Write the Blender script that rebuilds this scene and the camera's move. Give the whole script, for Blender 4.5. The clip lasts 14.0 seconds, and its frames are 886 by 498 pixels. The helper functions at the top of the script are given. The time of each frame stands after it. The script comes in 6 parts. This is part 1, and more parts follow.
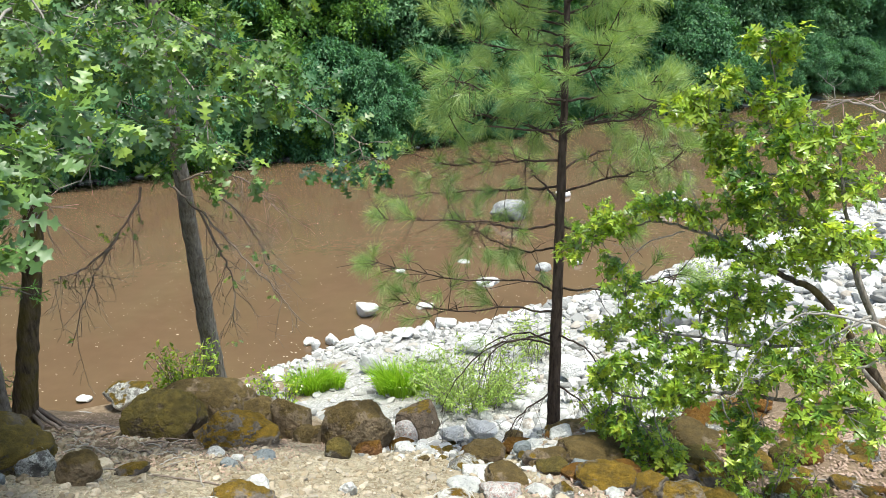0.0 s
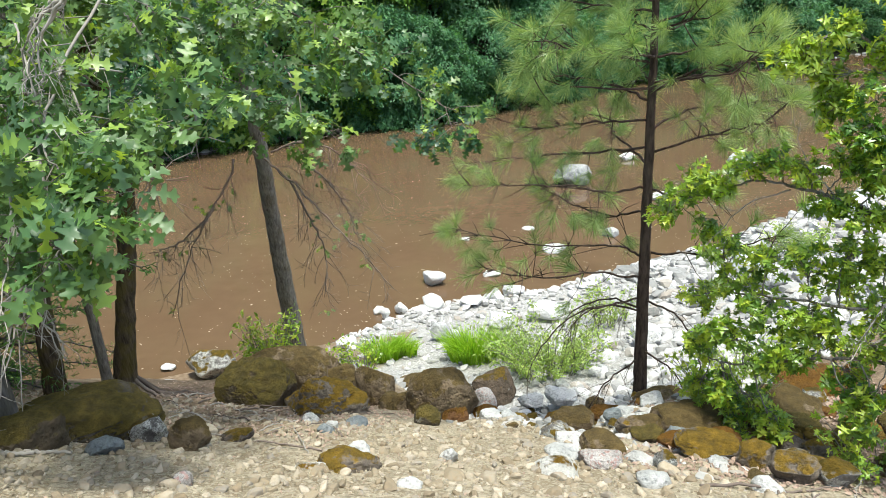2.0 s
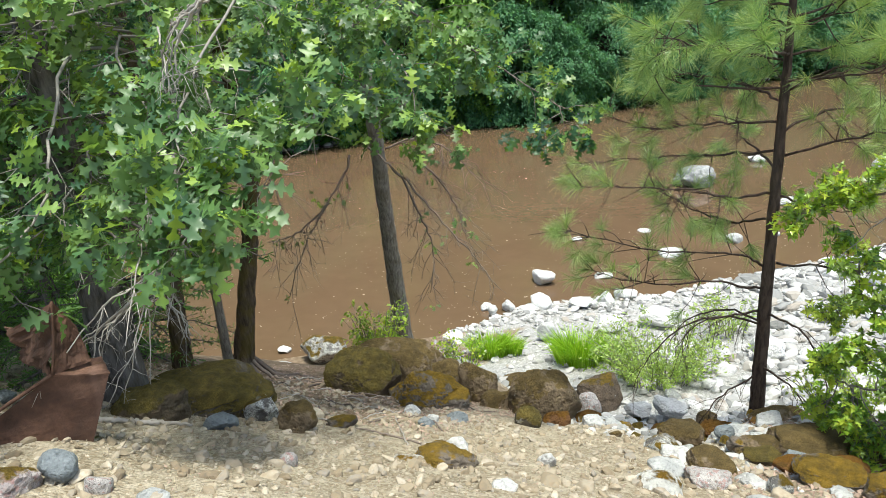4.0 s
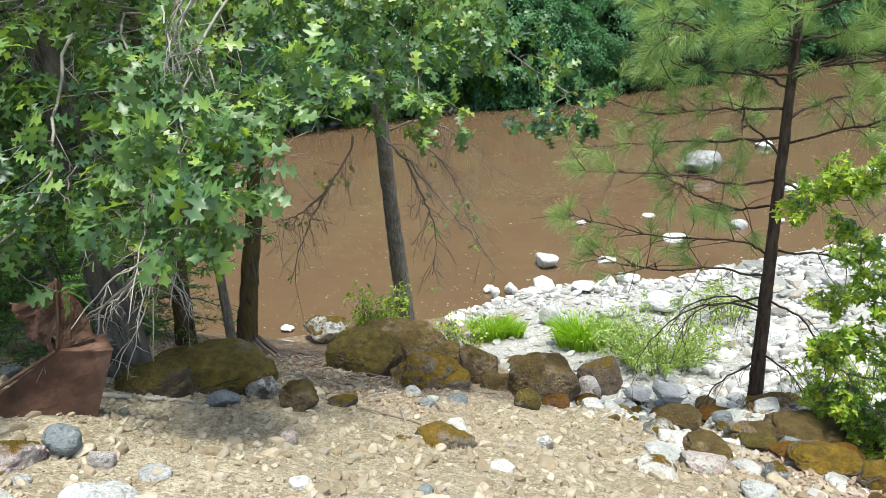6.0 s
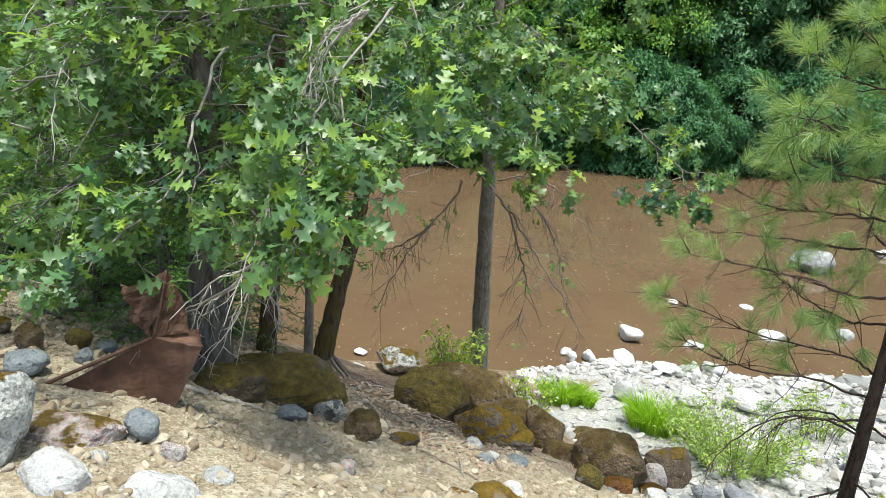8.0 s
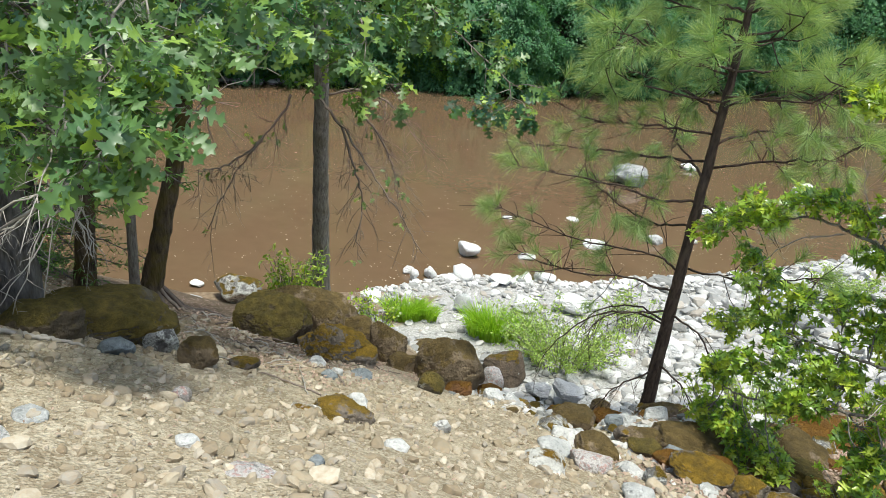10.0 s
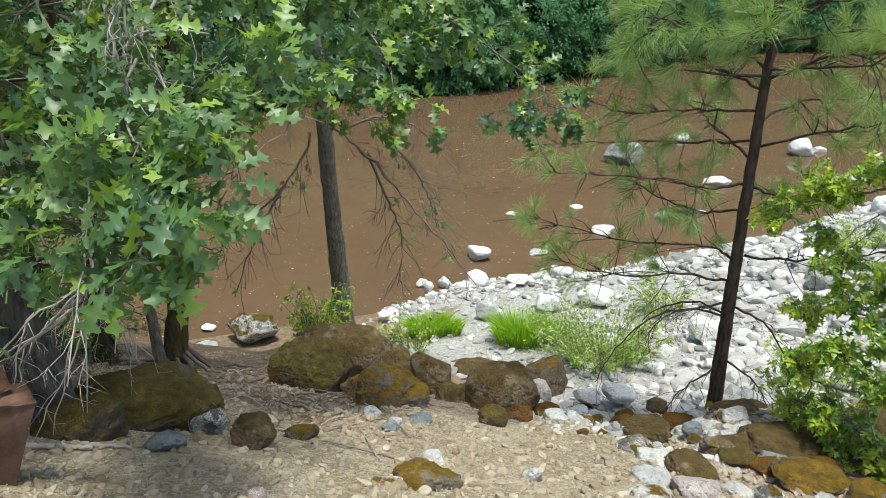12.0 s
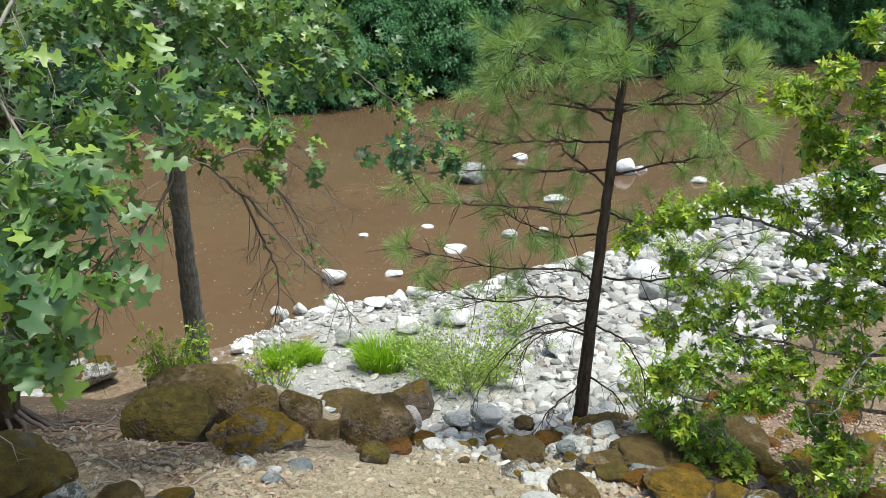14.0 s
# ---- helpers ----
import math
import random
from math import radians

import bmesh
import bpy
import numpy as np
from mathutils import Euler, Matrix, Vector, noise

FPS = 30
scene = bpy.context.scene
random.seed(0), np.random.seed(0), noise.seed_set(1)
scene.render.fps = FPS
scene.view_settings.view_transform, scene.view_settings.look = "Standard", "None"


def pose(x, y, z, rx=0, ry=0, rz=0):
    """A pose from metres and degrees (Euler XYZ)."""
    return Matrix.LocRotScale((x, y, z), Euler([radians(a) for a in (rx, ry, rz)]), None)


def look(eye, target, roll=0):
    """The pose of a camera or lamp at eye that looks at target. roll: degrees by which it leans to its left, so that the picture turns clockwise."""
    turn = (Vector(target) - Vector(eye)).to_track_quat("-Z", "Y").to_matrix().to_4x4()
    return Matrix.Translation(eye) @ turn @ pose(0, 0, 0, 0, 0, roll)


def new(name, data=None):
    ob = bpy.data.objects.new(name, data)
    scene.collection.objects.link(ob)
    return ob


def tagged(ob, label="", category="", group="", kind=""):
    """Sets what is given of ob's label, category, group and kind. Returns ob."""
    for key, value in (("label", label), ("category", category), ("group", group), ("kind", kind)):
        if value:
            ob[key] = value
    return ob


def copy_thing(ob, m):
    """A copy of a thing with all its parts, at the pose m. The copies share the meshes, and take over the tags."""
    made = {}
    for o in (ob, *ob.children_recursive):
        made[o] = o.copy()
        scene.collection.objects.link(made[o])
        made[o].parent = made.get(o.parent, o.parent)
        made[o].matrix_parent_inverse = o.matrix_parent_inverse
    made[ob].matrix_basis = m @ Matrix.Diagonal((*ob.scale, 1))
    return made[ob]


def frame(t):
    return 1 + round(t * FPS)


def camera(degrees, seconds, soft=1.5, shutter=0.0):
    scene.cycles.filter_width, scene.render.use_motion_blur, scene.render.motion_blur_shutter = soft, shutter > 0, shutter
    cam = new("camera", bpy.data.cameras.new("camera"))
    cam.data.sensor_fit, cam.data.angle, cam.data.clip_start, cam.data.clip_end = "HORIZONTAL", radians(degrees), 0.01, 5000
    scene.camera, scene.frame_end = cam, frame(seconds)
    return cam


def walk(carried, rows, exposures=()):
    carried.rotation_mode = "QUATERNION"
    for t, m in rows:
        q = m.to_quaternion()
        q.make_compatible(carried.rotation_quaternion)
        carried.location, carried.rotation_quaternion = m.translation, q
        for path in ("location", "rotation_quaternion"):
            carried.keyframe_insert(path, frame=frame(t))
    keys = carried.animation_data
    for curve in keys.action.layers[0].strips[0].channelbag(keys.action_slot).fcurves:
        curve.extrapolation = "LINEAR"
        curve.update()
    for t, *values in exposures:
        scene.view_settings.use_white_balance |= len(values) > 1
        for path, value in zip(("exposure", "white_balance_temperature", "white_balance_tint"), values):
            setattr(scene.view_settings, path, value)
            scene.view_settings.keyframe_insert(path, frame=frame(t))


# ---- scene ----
cam = camera(65.7, 14.0, soft=0.65)
PATH = [
    (0, (0.011, 0.004, 6.599), (-0.401, 1.869, 6.007), -2.1),
    (0.5, (0.002, 0.002, 6.589), (-0.522, 1.836, 5.985), -3.6),
    (1, (-0.094, 0.0, 6.597), (-0.595, 1.853, 6.033), -2.6),
    (1.5, (-0.204, -0.008, 6.57), (-0.693, 1.82, 5.923), -3.1),
    (2, (-0.27, 0.009, 6.575), (-0.836, 1.806, 5.905), -4.8),
    (2.5, (-0.278, -0.002, 6.59), (-0.952, 1.779, 5.981), -4.8),
    (3, (-0.266, 0.008, 6.592), (-0.99, 1.766, 5.972), -4.9),
    (3.5, (-0.253, 0.026, 6.59), (-1.051, 1.747, 5.958), -5.8),
    (3.7, (-0.249, 0.036, 6.589), (-1.089, 1.736, 5.952), -5.8),
    (5.8, (-0.214, 0.015, 6.609), (-1.123, 1.638, 5.874), -5.8),
    (6, (-0.222, 0.03, 6.604), (-1.096, 1.686, 5.901), -4.9),
    (6.5, (-0.201, 0.011, 6.613), (-1.012, 1.731, 5.994), -3.7),
    (7, (-0.205, -0.014, 6.611), (-1.116, 1.668, 6.027), -2.9),
    (7.5, (-0.213, -0.003, 6.627), (-1.379, 1.515, 6.045), -2.0),
    (8, (-0.272, 0.018, 6.645), (-1.378, 1.581, 6.067), 3.0),
    (8.5, (-0.209, 0.034, 6.627), (-0.909, 1.81, 6.029), 2.7),
    (8.7, (-0.193, 0.029, 6.619), (-0.834, 1.828, 6.027), 1.5),
    (10.8, (-0.345, 0.13, 6.569), (-1.007, 1.815, 5.719), 7.0),
    (11, (-0.45, 0.157, 6.592), (-1.08, 1.862, 5.758), 3.6),
    (11.5, (-0.617, 0.215, 6.603), (-1.164, 1.936, 5.744), 1.6),
    (12, (-0.796, 0.355, 6.619), (-1.438, 2.091, 5.861), -2.2),
    (12.5, (-0.863, 0.447, 6.654), (-1.519, 2.229, 6.024), -1.5),
    (13, (-0.892, 0.473, 6.663), (-1.354, 2.291, 5.97), 0.1),
    (13.5, (-1.013, 0.487, 6.663), (-1.341, 2.34, 5.984), 1.2),
    (14, (-1.076, 0.435, 6.697), (-1.283, 2.291, 5.981), 1.0),
]
walk(cam, [(t, look(eye, target, roll)) for t, eye, target, roll in PATH],
     [(t, stops, 6500, 2) for t, stops in ((0, 1.14), (3, 1.04), (7.5, 1.09), (11, 0.79), (12, 0.75), (14, 0.74))])

# ---- daylight: high midday sun ----
SUN_FROM = Vector((0.18, -0.12, 1.0)).normalized()
world = bpy.data.worlds.new("sky")
scene.world = world
world.use_nodes = True
wn, wl = world.node_tree.nodes, world.node_tree.links
sky = wn.new("ShaderNodeTexSky")
sky.sky_type = "NISHITA"
sky.sun_disc = False
sky.sun_elevation = math.asin(SUN_FROM.z)
sky.sun_rotation = math.atan2(SUN_FROM.x, SUN_FROM.y)
sky.dust_density = 3.0
wl.new(sky.outputs["Color"], wn["Background"].inputs["Color"])
wn["Background"].inputs["Strength"].default_value = 0.15
sun = new("sun", bpy.data.lights.new("sun", "SUN"))
sun.data.energy = 2.7
sun.data.angle = radians(8)
sun.data.color = (1.0, 0.97, 0.91)
sun.matrix_world = look(SUN_FROM * 60, (0, 0, 0))


# ---- materials ----
class Nodes:
    """A node material in the making; every method returns an output socket."""

    def __init__(self, name, roughness=0.8, specular=0.3):
        self.mat = bpy.data.materials.new(name)
        self.mat.use_nodes = True
        self.n, self.l = self.mat.node_tree.nodes, self.mat.node_tree.links
        self.bsdf = self.n["Principled BSDF"]
        self.bsdf.inputs["Roughness"].default_value = roughness
        self.bsdf.inputs["Specular IOR Level"].default_value = specular
        self.coord = self.n.new("ShaderNodeTexCoord").outputs["Object"]

    def put(self, node, name, value):
        if isinstance(value, bpy.types.NodeSocket):
            self.l.new(value, node.inputs[name])
        else:
            node.inputs[name].default_value = value

    def world(self):
        return self.n.new("ShaderNodeNewGeometry").outputs["Position"]

    def up(self):
        s = self.n.new("ShaderNodeSeparateXYZ")
        self.l.new(self.n.new("ShaderNodeNewGeometry").outputs["Normal"], s.inputs[0])
        return s.outputs["Z"]

    def chance(self):
        return self.n.new("ShaderNodeObjectInfo").outputs["Random"]

    def island(self):
        return self.n.new("ShaderNodeNewGeometry").outputs["Random Per Island"]

    def noise(self, scale, detail=4, vec=None, rough=0.55, distort=0.0):
        t = self.n.new("ShaderNodeTexNoise")
        self.put(t, "Vector", vec or self.coord)
        self.put(t, "Scale", scale), self.put(t, "Detail", detail), self.put(t, "Roughness", rough), self.put(t, "Distortion", distort)
        return t.outputs["Fac"]

    def cells(self, scale, vec=None, out="Distance"):
        t = self.n.new("ShaderNodeTexVoronoi")
        self.put(t, "Vector", vec or self.coord), self.put(t, "Scale", scale)
        return t.outputs[out]

    def ramp(self, fac, *stops):
        r = self.n.new("ShaderNodeValToRGB")
        e = r.color_ramp.elements
        while len(e) < len(stops):
            e.new(0.5)
        for k, (at, c) in zip(e, stops):
            k.position, k.color = at, (*c, 1) if isinstance(c, tuple) else (c, c, c, 1)
        self.l.new(fac, r.inputs[0])
        return r.outputs["Color"]

    def mix(self, fac, a, b, mode="MIX"):
        m = self.n.new("ShaderNodeMix")
        m.data_type, m.blend_type = "RGBA", mode
        self.put(m, 0, fac)
        for k, v in ((6, a), (7, b)):
            self.put(m, k, (*v, 1) if isinstance(v, tuple) else v)
        return m.outputs[2]

    def math(self, op, a, b=0.0):
        m = self.n.new("ShaderNodeMath")
        m.operation = op
        self.put(m, 0, a), self.put(m, 1, b)
        return m.outputs[0]

    def stretch(self, x, y, z, vec=None):
        m = self.n.new("ShaderNodeMapping")
        m.inputs["Scale"].default_value = (x, y, z)
        self.l.new(vec or self.coord, m.inputs["Vector"])
        return m.outputs[0]

    def bump(self, height, strength=0.5, distance=0.02):
        b = self.n.new("ShaderNodeBump")
        b.inputs["Strength"].default_value, b.inputs["Distance"].default_value = strength, distance
        self.l.new(height, b.inputs["Height"])
        self.l.new(b.outputs[0], self.bsdf.inputs["Normal"])
        return self

    def done(self, colour, roughness=None):
        self.put(self.bsdf, "Base Color", (*colour, 1) if isinstance(colour, tuple) else colour)
        if roughness is not None:
            self.put(self.bsdf, "Roughness", roughness)
        return self.mat


def rock_material(name, dark, light, grain=0.0, moss=0.0, moss_a=(0.10, 0.075, 0.012), moss_b=(0.24, 0.15, 0.018), lichen=0.0):
    m = Nodes(name, 0.9, 0.2)
    p = m.world()
    c = m.mix(m.ramp(m.noise(7, 6, p), (0.3, 0.0), (0.7, 1.0)), dark, light)
    c = m.mix(m.ramp(m.noise(60, 3, p), (0.42, 0.0), (0.75, 0.45)), c, tuple(0.6 * v for v in dark))
    c = m.mix(m.math("MULTIPLY", m.chance(), 0.35), c, tuple(min(1, 0.75 * v) for v in light))
    if grain:
        c = m.mix(m.math("MULTIPLY", m.ramp(m.cells(210, p), (0.24, 1.0), (0.36, 0.0)), grain), c, (0.12, 0.10, 0.10))
        c = m.mix(m.math("MULTIPLY", m.ramp(m.noise(45, 2, p), (0.55, 0.0), (0.62, 0.8)), grain), c, (0.36, 0.2, 0.18))
    if lichen:
        patch = m.ramp(m.noise(9, 6, p, 0.7), (0.68 - 0.24 * lichen, 0.0), (0.71 - 0.22 * lichen, 1.0))
        c = m.mix(m.math("MULTIPLY", patch, m.ramp(m.noise(80, 2, p), (0.35, 0.3), (0.6, 1.0))), c, (0.55, 0.56, 0.53))
    pits = m.math("MULTIPLY", m.ramp(m.cells(26, p), (0.0, 0.0), (0.45, 1.0)), 0.5)
    h = m.math("ADD", m.math("ADD", m.noise(20, 8, p, 0.72), pits), m.math("MULTIPLY", m.noise(90, 3, p), 0.4))
    c = m.mix(m.ramp(m.noise(20, 8, p, 0.72), (0.30, 0.75), (0.46, 0.0)), c, tuple(0.4 * v for v in dark))
    if moss:
        lie = m.math("ADD", m.math("MULTIPLY", m.up(), 0.28), m.noise(4.5, 5, p, 0.6))
        on = m.ramp(lie, (0.80 - 0.42 * moss, 0.0), (0.86 - 0.38 * moss, 1.0))
        mc = m.mix(m.ramp(m.noise(14, 4, p), (0.32, 0.0), (0.68, 1.0)), moss_a, moss_b)
        mc = m.mix(m.ramp(m.noise(170, 2, p), (0.4, 0.0), (0.7, 0.6)), mc, tuple(0.45 * v for v in moss_a))
        mc = m.mix(m.ramp(m.noise(5.5, 5, p, 0.7), (0.50, 0.0), (0.68, 0.55)), mc, (0.065, 0.05, 0.025))
        c = m.mix(on, c, mc)
        h = m.math("ADD", h, m.math("MULTIPLY", m.math("MULTIPLY", on, m.noise(140, 3, p)), 1.2))
    m.bump(h, 1.0, 0.03)
    return m.done(c)


STONE = {
    "moss": rock_material("mossy boulder", (0.075, 0.06, 0.042), (0.17, 0.13, 0.085), moss=0.70, moss_a=(0.10, 0.083, 0.026), moss_b=(0.22, 0.165, 0.042)),
    "mossl": rock_material("mossy stained boulder", (0.06, 0.05, 0.04), (0.15, 0.13, 0.10), moss=0.62, moss_a=(0.10, 0.083, 0.026), moss_b=(0.22, 0.165, 0.042), lichen=0.35),
    "gold": rock_material("golden moss boulder", (0.12, 0.10, 0.08), (0.25, 0.21, 0.17), moss=0.47, moss_a=(0.17, 0.115, 0.022), moss_b=(0.38, 0.235, 0.03), lichen=0.3),
    "rust": rock_material("rust moss boulder", (0.14, 0.07, 0.03), (0.24, 0.12, 0.05), moss=0.5, moss_a=(0.16, 0.075, 0.014), moss_b=(0.26, 0.13, 0.02)),
    "brown": rock_material("brown boulder", (0.13, 0.098, 0.062), (0.26, 0.195, 0.125), moss=0.46, moss_a=(0.125, 0.090, 0.036), moss_b=(0.22, 0.155, 0.06), lichen=0.08),
    "dark": rock_material("dark basalt", (0.05, 0.043, 0.038), (0.13, 0.11, 0.095), moss=0.25, lichen=0.2),
    "block": rock_material("sheared basalt", (0.05, 0.04, 0.034), (0.16, 0.12, 0.085), moss=0.2, lichen=0.1),
    "lichb": rock_material("lichen boulder", (0.12, 0.115, 0.11), (0.30, 0.29, 0.28), moss=0.16, moss_a=(0.12, 0.085, 0.014), moss_b=(0.25, 0.16, 0.02), lichen=1.2),
    "lich": rock_material("lichened stone", (0.10, 0.095, 0.09), (0.26, 0.25, 0.24), moss=0.38, lichen=1.0),
    "white": rock_material("white river stone", (0.44, 0.436, 0.42), (0.70, 0.695, 0.675)),
    "mossw": rock_material("white stone with moss", (0.40, 0.39, 0.36), (0.66, 0.65, 0.60), moss=0.14, moss_a=(0.15, 0.09, 0.012), moss_b=(0.30, 0.17, 0.02)),
    "chalk": rock_material("bleached white stone", (0.64, 0.635, 0.62), (0.82, 0.815, 0.80)),
    "pale": rock_material("pale grey stone", (0.34, 0.35, 0.34), (0.60, 0.60, 0.585), lichen=0.2),
    "half": rock_material("stained white stone", (0.30, 0.25, 0.2), (0.66, 0.64, 0.6), grain=0.2),
    "river": rock_material("river boulder", (0.15, 0.16, 0.16), (0.44, 0.44, 0.42), lichen=0.5),
    "blue": rock_material("blue grey stone", (0.13, 0.15, 0.165), (0.29, 0.32, 0.33)),
    "speck": rock_material("speckled granite", (0.36, 0.33, 0.31), (0.60, 0.57, 0.54), grain=0.9),
    "speckm": rock_material("mossy granite", (0.30, 0.25, 0.24), (0.55, 0.50, 0.48), grain=0.8, moss=0.28, moss_a=(0.12, 0.085, 0.014), moss_b=(0.25, 0.16, 0.02)),
}


def gravel_material():
    m = Nodes("river gravel", 0.9, 0.2)
    c = m.ramp(m.island(), (0.0, (0.12, 0.125, 0.12)), (0.16, (0.25, 0.252, 0.246)), (0.42, (0.38, 0.378, 0.366)), (0.70, (0.49, 0.485, 0.47)), (0.76, (0.29, 0.255, 0.21)), (0.84, (0.38, 0.38, 0.37)), (1.0, (0.66, 0.655, 0.64)))
    c = m.mix(m.ramp(m.noise(40, 3, m.world()), (0.35, 0.0), (0.75, 0.5)), c, (0.3, 0.28, 0.25))
    m.bump(m.noise(70, 4, m.world()), 0.4, 0.006)
    return m.done(c)


def slope_stone_material():
    m = Nodes("slope stones", 0.92, 0.2)
    r = m.math("FRACT", m.math("ADD", m.island(), m.chance()))
    c = m.ramp(r, (0.0, (0.15, 0.122, 0.086)), (0.35, (0.27, 0.232, 0.168)), (0.6, (0.45, 0.405, 0.325)), (0.8, (0.22, 0.205, 0.178)), (1.0, (0.33, 0.286, 0.21)))
    c = m.mix(m.ramp(m.noise(45, 4, m.world()), (0.35, 0.0), (0.7, 0.6)), c, (0.28, 0.21, 0.13))
    m.bump(m.noise(60, 4, m.world()), 0.5, 0.006)
    return m.done(c)


def ground_material():
    """Dry dirt with litter on the bank, bleached sand and grit on the bar, soil under the far trees."""
    m = Nodes("ground", 0.95, 0.1)
    p = m.world()
    mask = m.n.new("ShaderNodeAttribute")
    mask.attribute_name = "gravel"
    dirt = m.ramp(m.noise(1.3, 6, p), (0.25, (0.15, 0.12, 0.078)), (0.5, (0.245, 0.207, 0.144)), (0.75, (0.34, 0.296, 0.215)))
    dirt = m.mix(m.ramp(m.noise(26, 5, p, 0.7), (0.42, 0.0), (0.70, 0.4)), dirt, (0.17, 0.125, 0.08))
    dirt = m.mix(m.ramp(m.noise(11, 5, p, 0.7), (0.50, 0.0), (0.62, 0.8)), dirt, (0.40, 0.356, 0.27))
    dirt = m.mix(m.ramp(m.noise(3.1, 5, p, 0.75), (0.56, 0.0), (0.66, 0.55)), dirt, (0.20, 0.165, 0.11))
    crumb = m.cells(60, p, "Color")
    dirt = m.mix(m.ramp(crumb, (0.45, 0.0), (0.75, 0.5)), dirt, (0.42, 0.375, 0.285))
    dirt = m.mix(m.ramp(crumb, (0.18, 0.3), (0.36, 0.0)), dirt, (0.22, 0.17, 0.115))
    grit = m.ramp(m.cells(38, p, "Color"), (0.2, (0.29, 0.285, 0.27)), (0.6, (0.43, 0.425, 0.405)), (0.9, (0.55, 0.54, 0.52)))
    # rims between grit cells darkened: shade of the gaps put into the colour
    grit = m.mix(m.ramp(m.cells(38, p), (0.3, 0.0), (0.55, 0.5)), grit, (0.22, 0.21, 0.19))
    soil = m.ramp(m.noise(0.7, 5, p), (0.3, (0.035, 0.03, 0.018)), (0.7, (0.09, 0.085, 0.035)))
    cut = m.n.new("ShaderNodeSeparateColor")
    m.l.new(mask.outputs["Color"], cut.inputs[0])
    edge = m.math("ADD", cut.outputs[0], m.math("MULTIPLY", m.math("SUBTRACT", m.noise(5, 4, p), 0.5), 0.5))
    c = m.mix(m.ramp(edge, (0.42, 0.0), (0.58, 1.0)), dirt, grit)
    duff = m.ramp(m.noise(9, 6, p, 0.7), (0.3, (0.10, 0.07, 0.043)), (0.55, (0.21, 0.155, 0.105)), (0.75, (0.33, 0.255, 0.19)))
    c = m.mix(m.ramp(m.math("ADD", cut.outputs[2], m.math("MULTIPLY", m.math("SUBTRACT", m.noise(6, 4, p), 0.5), 0.6)), (0.35, 0.0), (0.65, 1.0)), c, duff)
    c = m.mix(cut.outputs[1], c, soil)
    h = m.math("ADD", m.math("MULTIPLY", m.noise(38, 4, p, 0.6), 0.7), m.math("ADD", m.math("MULTIPLY", m.cells(75, p), 0.8), m.math("MULTIPLY", m.cells(30, p), 0.9)))
    m.bump(h, 0.6, 0.022)
    return m.done(c)


def water_material():
    m = Nodes("muddy water", 0.07, 0.5)
    p = m.world()
    c = m.ramp(m.noise(0.22, 4, m.stretch(1.0, 1.6, 1, p)), (0.3, (0.100, 0.063, 0.036)), (0.7, (0.120, 0.0765, 0.044)))
    c = m.mix(m.ramp(m.noise(2.2, 5, p, 0.6), (0.4, 0.0), (0.75, 0.35)), c, (0.142, 0.092, 0.056))
    m.bsdf.inputs["IOR"].default_value = 1.33
    wave = m.math("ADD", m.noise(1.6, 3, m.stretch(1.3, 0.8, 1, p), 0.5, 0.6), m.math("MULTIPLY", m.noise(7, 3, p), 0.35))
    m.bump(wave, 0.05, 0.08)
    return m.done(c)


def leaf_material(name, stops, gloss=0.42, through_light=0.45, spec=0.5):
    """Leaf: glossy upper skin over a body that lets sun through."""
    m = Nodes(name, gloss, spec)
    r = m.math("FRACT", m.math("ADD", m.island(), m.chance()))
    c = m.ramp(r, *stops)
    c = m.mix(m.ramp(m.noise(1.1, 3, m.world()), (0.35, 0.0), (0.7, 0.45)), c, stops[-1][1])
    m.put(m.bsdf, "Base Color", c)
    glow = m.n.new("ShaderNodeBsdfTranslucent")
    warm = m.mix(1.0, c, (1.35, 1.28, 0.6), "MULTIPLY")
    m.l.new(warm, glow.inputs["Color"])
    mix = m.n.new("ShaderNodeMixShader")
    mix.inputs[0].default_value = through_light
    m.l.new(m.bsdf.outputs[0], mix.inputs[1]), m.l.new(glow.outputs[0], mix.inputs[2])
    m.l.new(mix.outputs[0], m.n["Material Output"].inputs["Surface"])
    return m.mat


def bark_material(name, dark, light, moss=0.0, scale=1.0):
    m = Nodes(name, 0.95, 0.1)
    p = m.world()
    q = m.stretch(1, 1, 0.22, p)
    ridge = m.noise(34 * scale, 5, q, 0.65)
    c = m.mix(m.ramp(ridge, (0.36, 0.0), (0.64, 1.0)), dark, light)
    c = m.mix(m.ramp(m.noise(5, 4, p), (0.5, 0.0), (0.75, 0.6)), c, tuple(0.7 * v for v in light))
    if moss:
        c = m.mix(m.math("MULTIPLY", m.ramp(m.noise(6, 4, p), (0.48, 0.0), (0.62, 1.0)), moss), c, (0.11, 0.085, 0.02))
    m.bump(ridge, 1.0, 0.02)
    return m.done(c)


def plain_material(name, a, b, scale=20, roughness=0.9, relief=0.3):
    m = Nodes(name, roughness, 0.2)
    r = m.math("FRACT", m.math("ADD", m.island(), m.chance()))
    c = m.mix(m.math("MULTIPLY", m.math("ADD", r, m.noise(scale, 4, m.world())), 0.6), a, b)
    m.bump(m.noise(scale * 3, 3, m.world()), relief, 0.004)
    return m.done(c)


